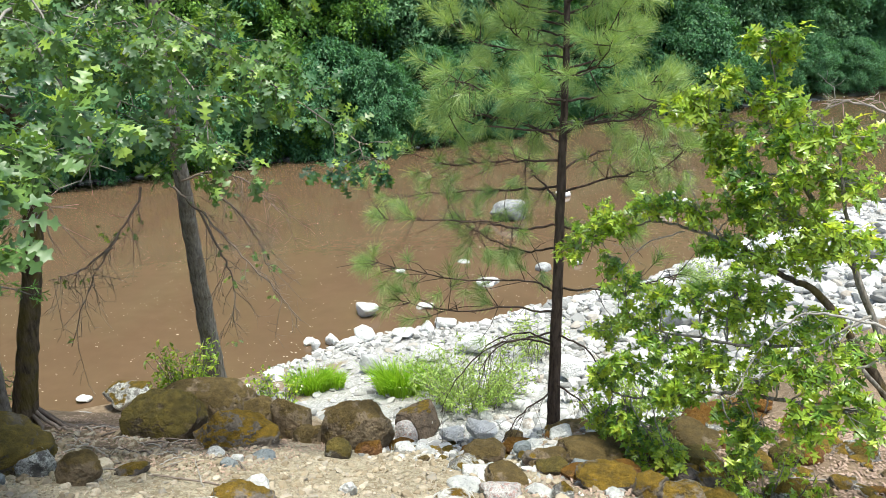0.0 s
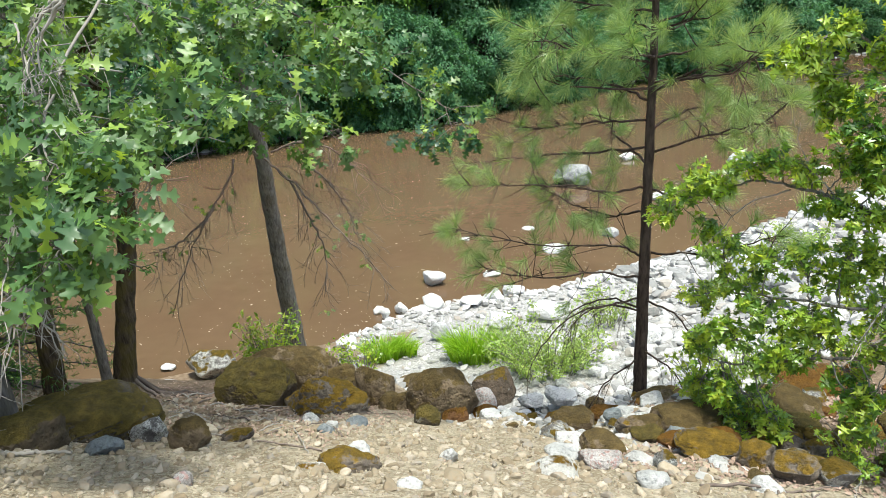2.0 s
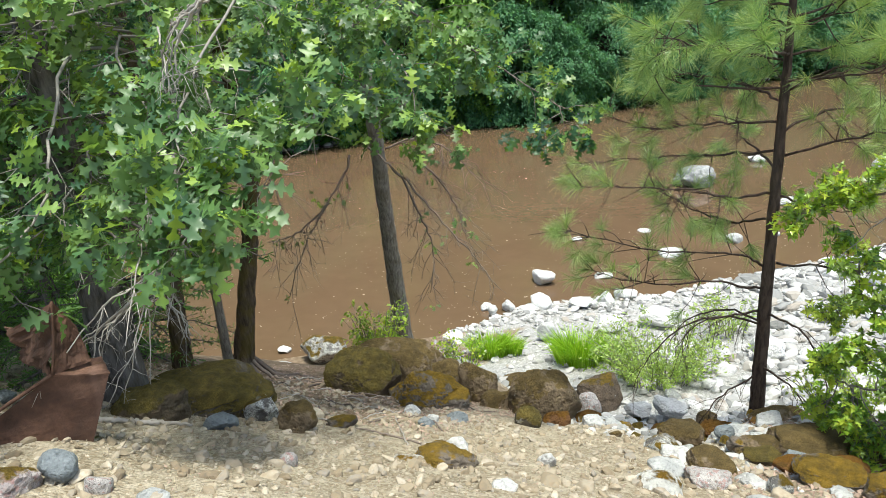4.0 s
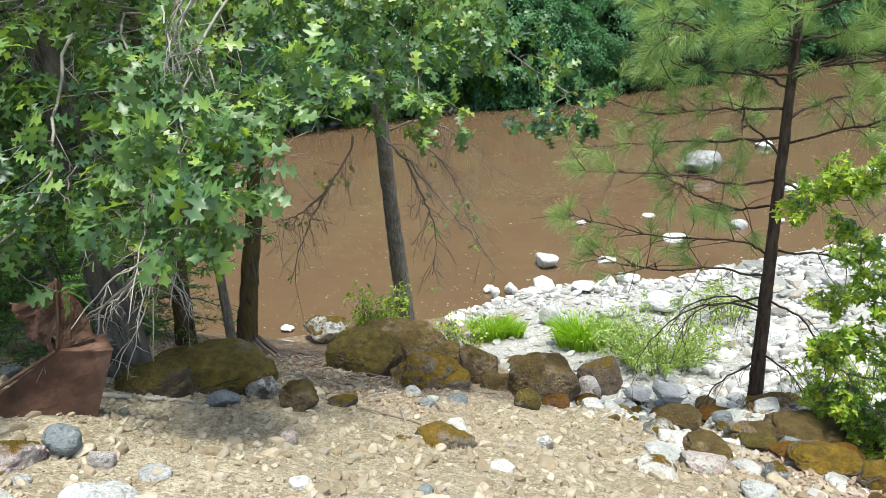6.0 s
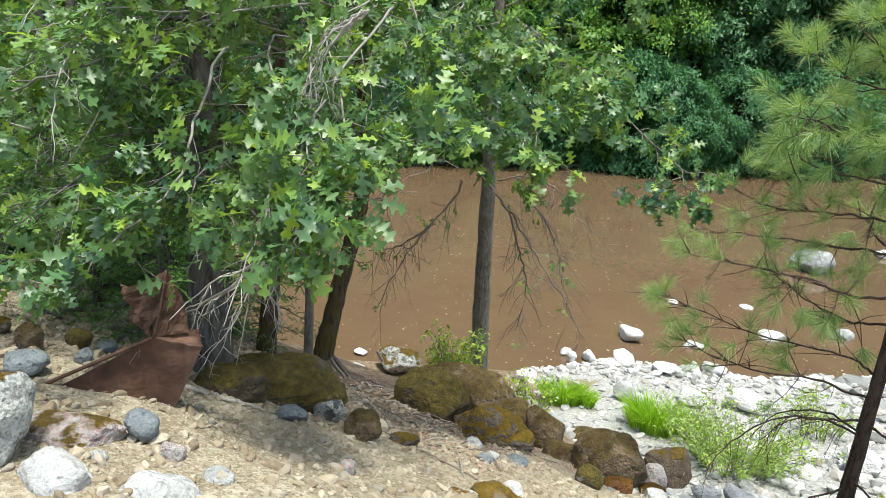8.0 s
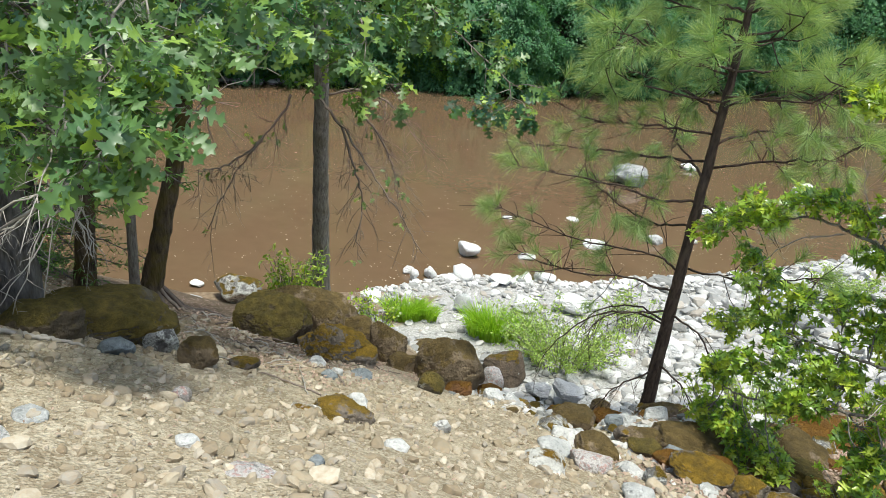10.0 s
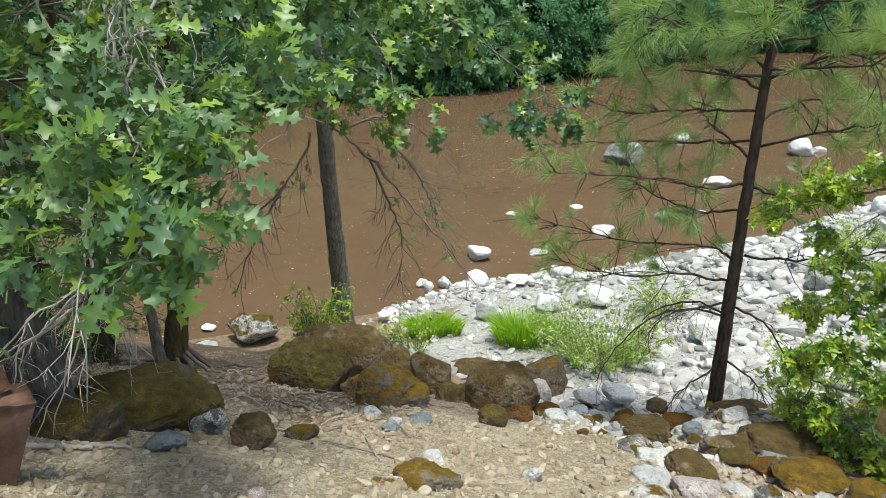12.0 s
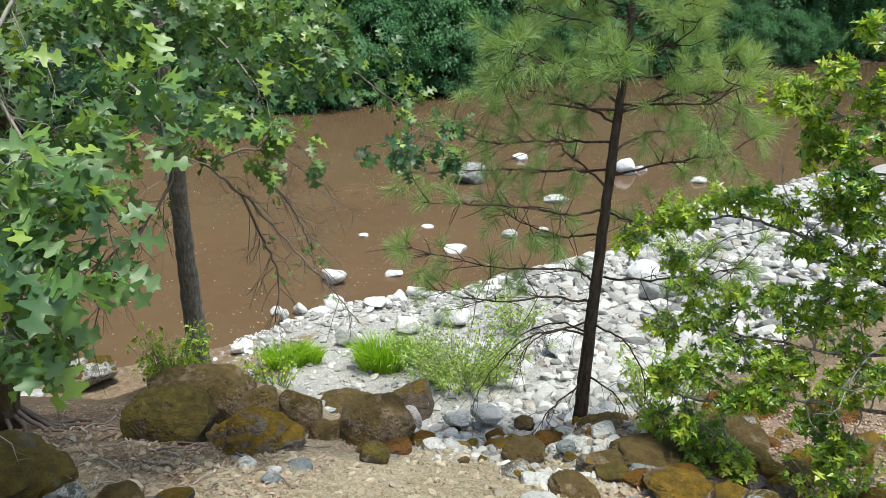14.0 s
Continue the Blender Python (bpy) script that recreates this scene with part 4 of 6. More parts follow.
LOW_LIMBS = (
    ((-0.28, 6.60, 5.42), (-0.75, 6.50, 5.44), (-1.34, 6.40, 5.42), (-1.81, 6.30, 5.60)),
    ((-0.28, 6.62, 5.16), (-0.92, 6.90, 5.06), (-1.56, 7.10, 4.99), (-2.28, 7.20, 4.90)),
    ((-0.29, 6.63, 4.78), (-0.65, 6.30, 4.82), (-0.96, 6.10, 4.94), (-1.46, 5.90, 5.00), (-1.87, 5.80, 5.03)),
    ((-0.30, 6.63, 4.54), (-0.63, 6.90, 4.41), (-1.09, 7.20, 4.47), (-1.50, 7.40, 4.66)),
    ((-0.31, 6.65, 4.06), (-0.57, 6.40, 4.27), (-1.23, 6.20, 4.33), (-2.12, 6.10, 4.53)),
    ((-0.31, 6.65, 3.84), (-0.74, 6.30, 4.01), (-1.30, 6.10, 4.03), (-1.85, 6.00, 4.17)),
    ((-0.21, 6.60, 5.68), (0.15, 6.40, 5.89), (0.47, 6.30, 5.92), (0.79, 6.20, 6.09)),
    ((-0.20, 6.60, 5.13), (0.32, 6.50, 5.31), (0.66, 6.40, 5.41), (0.90, 6.30, 5.63)),
    ((-0.23, 6.60, 5.34), (0.10, 7.00, 5.44), (0.61, 7.30, 5.42), (1.18, 7.50, 5.50)),
    ((-0.21, 6.63, 4.11), (0.17, 6.40, 4.20), (0.58, 6.20, 4.37), (0.90, 6.10, 4.52)),
    ((-0.22, 6.60, 4.78), (0.12, 6.90, 4.58), (0.46, 7.10, 4.66)),
    ((-0.29, 6.60, 5.94), (-0.77, 6.20, 6.11), (-1.00, 6.00, 6.17), (-1.21, 5.90, 6.30)),
    ((-0.28, 6.60, 5.60), (-0.60, 7.00, 5.72), (-1.10, 7.30, 5.78), (-1.50, 7.50, 5.90)),
    ((-0.28, 6.62, 5.00), (-0.42, 7.10, 5.05), (-0.60, 7.60, 5.10), (-0.72, 8.0, 5.2)),
)


def build_pine():
    rng = random.Random(21)
    tree = thing("pine_tree", "young ponderosa pine with a bare lower trunk and long needles", "pine tree")
    trunk, line = trunk_of(((-0.30, 6.60, 2.30), (-0.29, 6.63, 3.45), (-0.27, 6.62, 4.5), (-0.25, 6.60, 5.45), (-0.23, 6.58, 6.2), (-0.22, 6.60, 7.4), (-0.20, 6.60, 8.9)),
                           0.066, 0.016, 0.004, 14, 3, 12, 1.2)
    part("trunk", trunk, PINE_BARK, tree, "straight dark scaly trunk")
    tufts = Soup()

    def side_twigs(wood, pts, count, reach, live):
        """Kinked thin twigs off a limb, every one with a brush of needles where live."""
        n = len(pts)
        for _ in range(count):
            i = rng.randrange(n // 4, n - 1)
            tip = pts[i] + unit((pts[i + 1] - pts[i]) * 5 + random_unit(rng) * 0.9) * reach * rng.uniform(0.3, 1.0) + np.array([0, 0, rng.uniform(-0.08, 0.04)])
            mid = (pts[i] + tip) / 2 + random_unit(rng) * 0.03
            tube(wood, [pts[i], mid, tip], [0.0045, 0.0035, 0.002], 4)
            if rng.random() < live:
                needle_tuft(tufts, tip, tip - mid, rng, rng.randrange(70, 120), 0.18)

    def limb(points, live):
        wood = Soup()
        pts = bend(points, 6, 0.014, rng)
        tube(wood, pts, np.linspace(0.013, 0.004, len(pts)), 6)
        needle_tuft(tufts, pts[-1], pts[-1] - pts[-3], rng, 110)
        side_twigs(wood, pts, 20, 0.48, live)
        side_twigs(wood, pts, 10, 0.26, 0.0)
        part("branch", wood, PINE_BARK, tree, "slender dark branch")

    def crown_branch(z, turn, length, rise, tuft):
        wood = Soup()
        base = line[int(np.argmin(np.abs(line[:, 2] - z)))]
        flat = np.array([math.cos(radians(turn)), math.sin(radians(turn)), 0])
        pts = bend([base, base + flat * length * 0.4 + (0, 0, rise * length * 0.25), base + flat * length * 0.75 + (0, 0, rise * length * 0.55),
                    base + flat * length + (0, 0, rise * length + 0.08)], 5, 0.012, rng)
        n = len(pts)
        tube(wood, pts, np.linspace(0.012, 0.004, n), 6)
        needle_tuft(tufts, pts[-1], pts[-1] - pts[-3], rng, 150, 0.20)
        for _ in range(tuft):
            i = rng.randrange(n // 3, n - 1)
            way = unit((pts[i + 1] - pts[i]) * 6 + random_unit(rng) * 0.9 + np.array([0, 0, 0.25]))
            tip = pts[i] + way * rng.uniform(0.15, 0.40) * min(1.0, length)
            mid = (pts[i] + tip) / 2 + np.array([0, 0, -0.03])
            tube(wood, [pts[i], mid, tip], [0.006, 0.005, 0.0035], 5)
            needle_tuft(tufts, tip, tip - mid, rng, rng.randrange(100, 150), 0.185)
        part("branch", wood, PINE_BARK, tree, "slender dark branch")

    for k, points in enumerate(LOW_LIMBS):
        limb(points, 0.9 if points[0][2] > 5.2 else 0.65)
    z, turn = 5.70, 15
    while z < 8.8:
        u = (z - 4.2) / 4.6
        for k in range(4):
            turn += 360 / 3.62 + rng.uniform(-18, 18)
            length = 1.9 * (1.02 - u) * rng.uniform(0.72, 1.1)
            crown_branch(z + rng.uniform(-0.08, 0.08), turn, max(0.3, length), 0.10 + 0.42 * u * rng.uniform(0.6, 1.2), 6 + rng.randrange(3) if z < 6.3 else 7 + rng.randrange(3))
        z += rng.uniform(0.24, 0.32)
    for pts in (((-0.30, 6.64, 3.47), (-0.62, 6.42, 3.62), (-0.98, 6.22, 3.56), (-1.28, 6.05, 3.24), (-1.40, 6.0, 2.95)),
                ((-0.30, 6.64, 3.50), (-0.60, 6.50, 3.66), (-0.95, 6.40, 3.55), (-1.15, 6.32, 3.25)),
                ((-0.28, 6.66, 3.63), (-0.58, 6.40, 3.64), (-0.84, 6.20, 3.62), (-1.02, 6.10, 3.40)),
                ((-0.28, 6.60, 3.62), (0.05, 6.5, 3.5), (0.25, 6.4, 3.15), (0.28, 6.35, 2.8)),
                ((-0.28, 6.60, 3.05), (0.0, 6.4, 2.95), (0.2, 6.3, 2.62)),
                ((-0.30, 6.62, 2.95), (-0.6, 6.3, 2.85), (-0.8, 6.2, 2.55))):
        dead = Soup()
        bare_limb(dead, pts, rng, 0.012, 0.003, 11, 0.42, 0.9, 2)
        part("dead_branch", dead, PINE_BARK, tree, "bare drooping dead branch")
    tagged(part("needles", tufts, NEEDLE, tree, "long yellow-green needle tufts", False), kind="stuff")


build_pine()


# ---- grey oak on the bank, and the black oak whose boughs hang in front ----
def build_oaks():
    rng = random.Random(8)
    tree = thing("oak_tree", "slim grey oak rising from behind mossy boulders", "oak tree")
    s, line = trunk_of(((-5.14, 7.98, 1.7), (-5.00, 7.70, 3.1), (-4.86, 7.45, 4.1), (-4.66, 7.10, 5.4), (-4.56, 6.90, 6.6), (-4.45, 6.7, 9.2)), 0.125, 0.06, 0.007, 14, 4, 10, 1.25)
    part("trunk", s, OAK_BARK, tree, "grey bark trunk with a lean")
    leaves = Foliage("oak")

    def bough(*pts, size=0.14, reach=0.34, twigs=17, start=0.42, thick=0.014, bark=OAK_BARK):
        """One leafy branch that grows out of the trunk towards pts."""
        wood = Soup()
        root = min(line, key=lambda q: abs(q[2] - pts[0][2] + 0.35))
        limb_with_leaves(wood, leaves, [tuple(root)] + list(pts), rng, thick, 0.0032, twigs, reach, 7, size, start)
        part("branch", wood, bark, tree)

    # upper crown, mostly out of view, kept for the shade its leaves cast
    def top_boughs(count, z0, rise, out, size, twigs, bark):
        for k in range(count):
            a, z = rng.uniform(0, 6.28), z0 + rise * (k + rng.random()) / count
            q = min(line, key=lambda p: abs(p[2] - z))
            way = np.array([math.cos(a), math.sin(a), 0])
            bough(tuple(q + way * 0.5 * out + (0, 0, 0.3)), tuple(q + way * out + (0, 0, 0.3 + rng.uniform(-0.2, 0.3))), size=size, reach=0.55, twigs=twigs, start=0.3, thick=0.013, bark=bark)

    def dead_branch(*pts, thick=0.0125):
        wood = Soup()
        bare_limb(wood, pts, rng, thick, max(0.0020, thick * 0.28), 22 if thick > 0.01 else 6, 0.36 if thick > 0.01 else 0.16, 0.8, 2 if thick > 0.01 else 1)
        part("dead_branch", wood, TWIG if thick > 0.01 else PALE_WOOD, tree, "bare grey hanging branch")
        if thick > 0.01:
            line = bend(pts, 6)
            for _ in range(5):
                q = line[rng.randrange(2, len(line))] + random_unit(rng) * 0.10
                sprigs.cluster(q, random_unit(rng), rng, 4, 0.055)

    sprigs = Foliage("oak")
    bough((-3.86, 5.96, 6.92), (-2.96, 5.33, 6.55), (-2.30, 5.17, 6.17), (-1.83, 5.19, 5.85), (-1.72, 5.13, 5.66), size=0.115, reach=0.36, twigs=30, start=0.22)
    bough((-3.76, 5.80, 6.51), (-2.75, 4.62, 6.12), (-2.68, 4.29, 5.96), twigs=17, reach=0.42)
    bough((-3.55, 5.45, 6.71), (-3.15, 4.28, 6.31), (-2.98, 3.88, 6.03), twigs=10)
    bough((-3.66, 5.62, 6.81), (-2.96, 5.33, 6.64), (-2.50, 5.21, 6.25), twigs=20, reach=0.42)
    top_boughs(10, 6.6, 2.4, 1.5, 0.15, 11, OAK_BARK)
    leaves.make(OAK_LEAF, tree, 120, lambda r: r[0][1], "foliage", "glossy lobed green oak leaves")

    tree = thing("oak_tree", "black oak with mossy trunk and leafy boughs hanging over the slope", "oak tree")
    s, line = trunk_of(((-5.42, 4.96, 2.85), (-5.32, 5.06, 3.6), (-5.18, 5.22, 4.5), (-5.02, 5.30, 5.6), (-4.9, 4.9, 7.0), (-4.8, 4.5, 9.0)), 0.10, 0.06, 0.008, 14, 5, 10, 1.6)
    part("trunk", s, MOSSY_BARK, tree, "dark mossy trunk")
    leaves = Foliage("oak")
    bough((-4.12, 4.55, 6.74), (-3.17, 3.77, 6.34), (-2.62, 3.22, 6.12), (-2.42, 2.86, 5.98), size=0.14, twigs=18, start=0.30, thick=0.016, bark=GREEN_TWIG)
    bough((-4.12, 3.87, 6.58), (-2.94, 2.80, 6.09), (-2.46, 2.15, 5.70), size=0.13, twigs=21, start=0.30, thick=0.012, bark=GREEN_TWIG)
    bough((-4.02, 3.24, 6.63), (-3.04, 2.49, 6.13), (-2.65, 2.09, 5.86), size=0.13, twigs=21, start=0.30, thick=0.012, bark=GREEN_TWIG)
    bough((-4.14, 3.09, 6.57), (-3.65, 2.37, 6.21), (-3.35, 2.01, 5.89), (-3.39, 1.61, 5.62), (-3.43, 1.41, 5.47), size=0.13, twigs=21, start=0.30, thick=0.012, bark=GREEN_TWIG)
    bough((-4.13, 3.10, 6.71), (-3.94, 2.14, 6.51), (-4.06, 1.65, 6.33), (-4.13, 1.44, 6.15), size=0.13, twigs=21, start=0.30, thick=0.012, bark=GREEN_TWIG)
    bough((-4.85, 2.94, 6.85), (-4.69, 2.22, 6.64), (-4.86, 1.85, 6.56), size=0.13, twigs=21, start=0.30, thick=0.012, bark=GREEN_TWIG)
    bough((-3.75, 3.53, 6.84), (-3.76, 2.60, 6.74), (-3.91, 2.00, 6.72), size=0.13, twigs=21, start=0.30, thick=0.012, bark=GREEN_TWIG)
    bough((-3.46, 3.79, 6.86), (-3.04, 2.82, 6.41), (-2.76, 2.35, 6.14), (-2.57, 2.23, 6.04), size=0.13, twigs=21, start=0.30, thick=0.012, bark=GREEN_TWIG)
    bough((-4.28, 4.40, 6.94), (-3.28, 4.19, 6.78), (-2.64, 4.37, 6.61), size=0.13, twigs=21, start=0.30, thick=0.012, bark=GREEN_TWIG)
    bough((-3.60, 3.30, 6.50), (-2.95, 2.50, 6.15), (-2.58, 2.12, 5.84), (-2.50, 2.02, 5.72), size=0.145, twigs=19, start=0.30, thick=0.012, bark=GREEN_TWIG)
    bough((-4.59, 2.71, 5.90), (-4.61, 2.19, 5.68), (-4.73, 1.86, 5.58), (-4.81, 1.61, 5.49), size=0.13, twigs=21, start=0.30, thick=0.012, bark=GREEN_TWIG)
    bough((-4.13, 3.05, 6.04), (-3.88, 2.64, 5.78), (-3.91, 2.15, 5.59), size=0.13, twigs=21, start=0.30, thick=0.012, bark=GREEN_TWIG)
    bough((-4.19, 3.77, 7.10), (-4.19, 3.02, 6.79), (-4.07, 2.50, 6.45), (-4.03, 2.14, 6.22), size=0.13, twigs=21, start=0.30, thick=0.012, bark=GREEN_TWIG)
    bough((-3.77, 4.17, 7.09), (-3.29, 3.94, 6.67), (-2.86, 4.00, 6.48), size=0.13, twigs=21, start=0.30, thick=0.012, bark=GREEN_TWIG)
    bough((-3.48, 3.77, 6.30), (-2.89, 3.16, 5.95), (-2.73, 2.85, 5.75), size=0.13, twigs=21, start=0.30, thick=0.012, bark=GREEN_TWIG)
    bough((-5.05, 3.9, 6.75), (-5.30, 3.1, 6.55), (-5.49, 2.6, 6.21), (-5.48, 2.30, 6.02), size=0.13, twigs=21, start=0.3, thick=0.012, bark=GREEN_TWIG)
    bough((-5.05, 3.9, 6.45), (-5.21, 2.8, 5.95), (-5.21, 2.4, 5.64), (-5.32, 2.1, 5.55), size=0.13, twigs=21, start=0.3, thick=0.012, bark=GREEN_TWIG)
    bough((-5.40, 3.9, 6.85), (-6.00, 3.0, 6.55), (-6.26, 2.6, 6.32), size=0.13, twigs=21, start=0.3, thick=0.012, bark=GREEN_TWIG)
    bough((-4.75, 3.4, 6.05), (-4.60, 2.6, 5.60), (-4.46, 2.2, 5.30), (-4.61, 2.0, 5.10), size=0.14, twigs=13, start=0.45, thick=0.010, bark=GREEN_TWIG)
    top_boughs(15, 6.5, 2.4, 1.7, 0.15, 13, GREEN_TWIG)
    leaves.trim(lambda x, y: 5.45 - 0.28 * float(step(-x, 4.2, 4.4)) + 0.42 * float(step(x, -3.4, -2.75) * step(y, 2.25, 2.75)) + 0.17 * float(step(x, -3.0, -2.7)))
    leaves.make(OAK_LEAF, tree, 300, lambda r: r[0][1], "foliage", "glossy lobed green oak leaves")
    dead_branch((-3.18, 4.60, 5.64), (-2.93, 4.50, 5.51), (-2.64, 4.40, 5.30), (-2.45, 4.40, 5.07), (-2.25, 4.40, 4.86), (-2.06, 4.40, 4.61), thick=0.0105)
    dead_branch((-3.08, 4.70, 5.60), (-2.82, 4.80, 5.66), (-2.58, 4.90, 5.52), (-2.44, 5.00, 5.29), thick=0.0105)
    dead_branch((-2.77, 4.60, 5.58), (-2.62, 4.70, 5.34), (-2.54, 4.80, 5.08), (-2.48, 4.80, 4.84), thick=0.0105)
    dead_branch((-2.83, 4.50, 5.42), (-2.72, 4.50, 5.11), (-2.63, 4.50, 4.84), (-2.70, 4.50, 4.47), thick=0.0105)
    dead_branch((-3.21, 4.40, 5.61), (-3.27, 4.30, 5.43), (-3.42, 4.20, 5.20), (-3.59, 4.10, 4.89), (-3.83, 4.10, 4.43), thick=0.0105)
    dead_branch((-3.40, 4.30, 5.26), (-3.57, 4.20, 5.10), (-3.67, 4.10, 5.03), (-3.82, 4.00, 5.00), thick=0.0105)
    dead_branch((-3.06, 2.66, 6.65), (-2.92, 2.52, 6.43), (-2.83, 2.44, 6.27), (-2.70, 2.41, 6.09), thick=0.006)
    dead_branch((-3.09, 2.77, 6.68), (-2.99, 2.73, 6.47), (-2.92, 2.47, 6.11), thick=0.006)
    dead_branch((-3.28, 2.57, 5.37), (-3.38, 2.39, 5.26), (-3.50, 2.21, 5.08), (-3.48, 2.11, 4.80), thick=0.006)
    dead_branch((-3.30, 2.52, 5.32), (-3.25, 2.56, 5.12), (-3.23, 2.57, 4.96), thick=0.006)
    dead_branch((-3.35, 2.45, 5.28), (-3.42, 2.29, 5.18), (-3.50, 2.14, 5.14), (-3.58, 2.03, 5.02), (-3.55, 1.92, 4.72), thick=0.006)
    for k in range(4):
        dx, dy = 0.03 * (k - 1.5), rng.uniform(-0.05, 0.05)
        dead_branch((-2.56, 2.50 + dy, 6.76), (-2.68 + dx, 2.47 + dy, 6.68), (-2.79 + dx, 2.45, 6.55), (-2.83 + dx, 2.45, 6.38), (-2.80 + dx, 2.45, 6.16 + 0.1 * k), thick=0.0075)
    dead_branch((-2.92, 2.30, 5.55), (-3.28, 2.30, 5.30), (-3.62, 2.30, 5.00), (-3.73, 2.30, 4.67), thick=0.009)
    dead_branch((-2.81, 2.20, 5.58), (-2.92, 2.20, 5.48), (-2.84, 2.20, 5.30), (-2.81, 2.20, 5.18), thick=0.007)
    dead_branch((-3.02, 2.10, 5.40), (-3.54, 2.10, 5.08), (-3.78, 2.10, 4.87), (-3.90, 2.05, 4.60), thick=0.007)
    for x, y, z in ((-3.26, 1.98, 4.84), (-3.36, 2.02, 5.00), (-3.03, 2.38, 5.05), (-3.12, 2.15, 4.90), (-3.42, 1.75, 5.02), (-3.30, 2.10, 4.78)):
        wood = Soup()
        top = np.array([-3.18, 2.41, 5.46])
        end = np.array([x, y, z])
        bare_limb(wood, [(-3.55, 2.75, 5.75), tuple(top), tuple((top + end) / 2 + random_unit(rng) * 0.08 + (0, 0, 0.08)), tuple(end)], rng, 0.0075, 0.0022, 6, 0.20, 0.8, 1)
        part("dead_branch", wood, PALE_WOOD, tree, "bare grey hanging branch")
    for k in range(44):
        p = leaves.rows[rng.randrange(len(leaves.rows))][0]
        if p[0] > -2.6 or p[2] > 7.2:
            continue
        out = unit([rng.uniform(-0.3, 1.0), -0.8, rng.uniform(-0.9, 0.3)])
        twig = Soup()
        bare_limb(twig, [tuple(p - out * 0.35), tuple(p + random_unit(rng) * 0.06), tuple(p + out * 0.4 + (0, 0, -0.12))], rng, 0.006, 0.0018, 8, 0.26, 0.5, 2)
        part("dead_branch", twig, PALE_WOOD, tree, "bare grey hanging branch")
    for k in range(9):
        roots = Soup()
        a = -2.3 + 0.42 * k + rng.uniform(-0.2, 0.2)
        p = [(-5.38, 5.0, 3.35)]
        for j in range(1, 5):
            x, y = -5.38 + math.cos(a) * 0.24 * j + rng.uniform(-0.05, 0.05), 5.1 + math.sin(a) * 0.24 * j + rng.uniform(-0.05, 0.05)
            p.append((x, y, float(ground_height(x, y)) + 0.07 - 0.025 * j))
        tube(roots, bend(p, 4, 0.01, rng), np.linspace(0.022, 0.007, 17), 6)
        part("root", roots, TWIG, tree, "exposed greyish root")
    sprigs.make(OAK_LEAF, tree, 0, None, "sprig_mass", "small green leaf sprigs on bare boughs")

    for (x, y, r, lean, label) in ((-5.84, 4.56, 0.095, 0.40, "dark mossy oak trunk leaning beside its twin"), (-5.40, 4.81, 0.05, 0.04, "thin grey sapling trunk between two oaks")):
        tree = thing("oak_tree", label, "oak tree")
        g = float(ground_height(x, y))
        s, line = trunk_of(((x, y, g - 0.25), (x + lean * 0.5, y, g + 1.2), (x + lean, y - 0.05, g + 2.4), (x + lean, y - 0.1, g + 4.4)), r, r * 0.5, 0.006, 12, int(x * 100) % 97, 10, 1.4)
        part("trunk", s, MOSSY_BARK if r > 0.06 else OAK_BARK, tree)
        wood, leaves = Soup(), Foliage("oak")
        for k in range(7):
            a = rng.uniform(0, 6.28)
            root = line[len(line) * (6 + k // 3) // 9]
            pts = [tuple(root), tuple(root + np.array([math.cos(a) * 0.5, math.sin(a) * 0.5, 0.3])), tuple(root + np.array([math.cos(a) * 1.1, math.sin(a) * 1.1, 0.35]))]
            wood = Soup()
            limb_with_leaves(wood, leaves, pts, rng, 0.02, 0.004, 12, 0.5, 5, 0.125)
            part("branch", wood, OAK_BARK, tree)
        leaves.make(OAK_LEAF, tree, 0, None, "foliage", "lobed green oak leaves")


build_oaks()


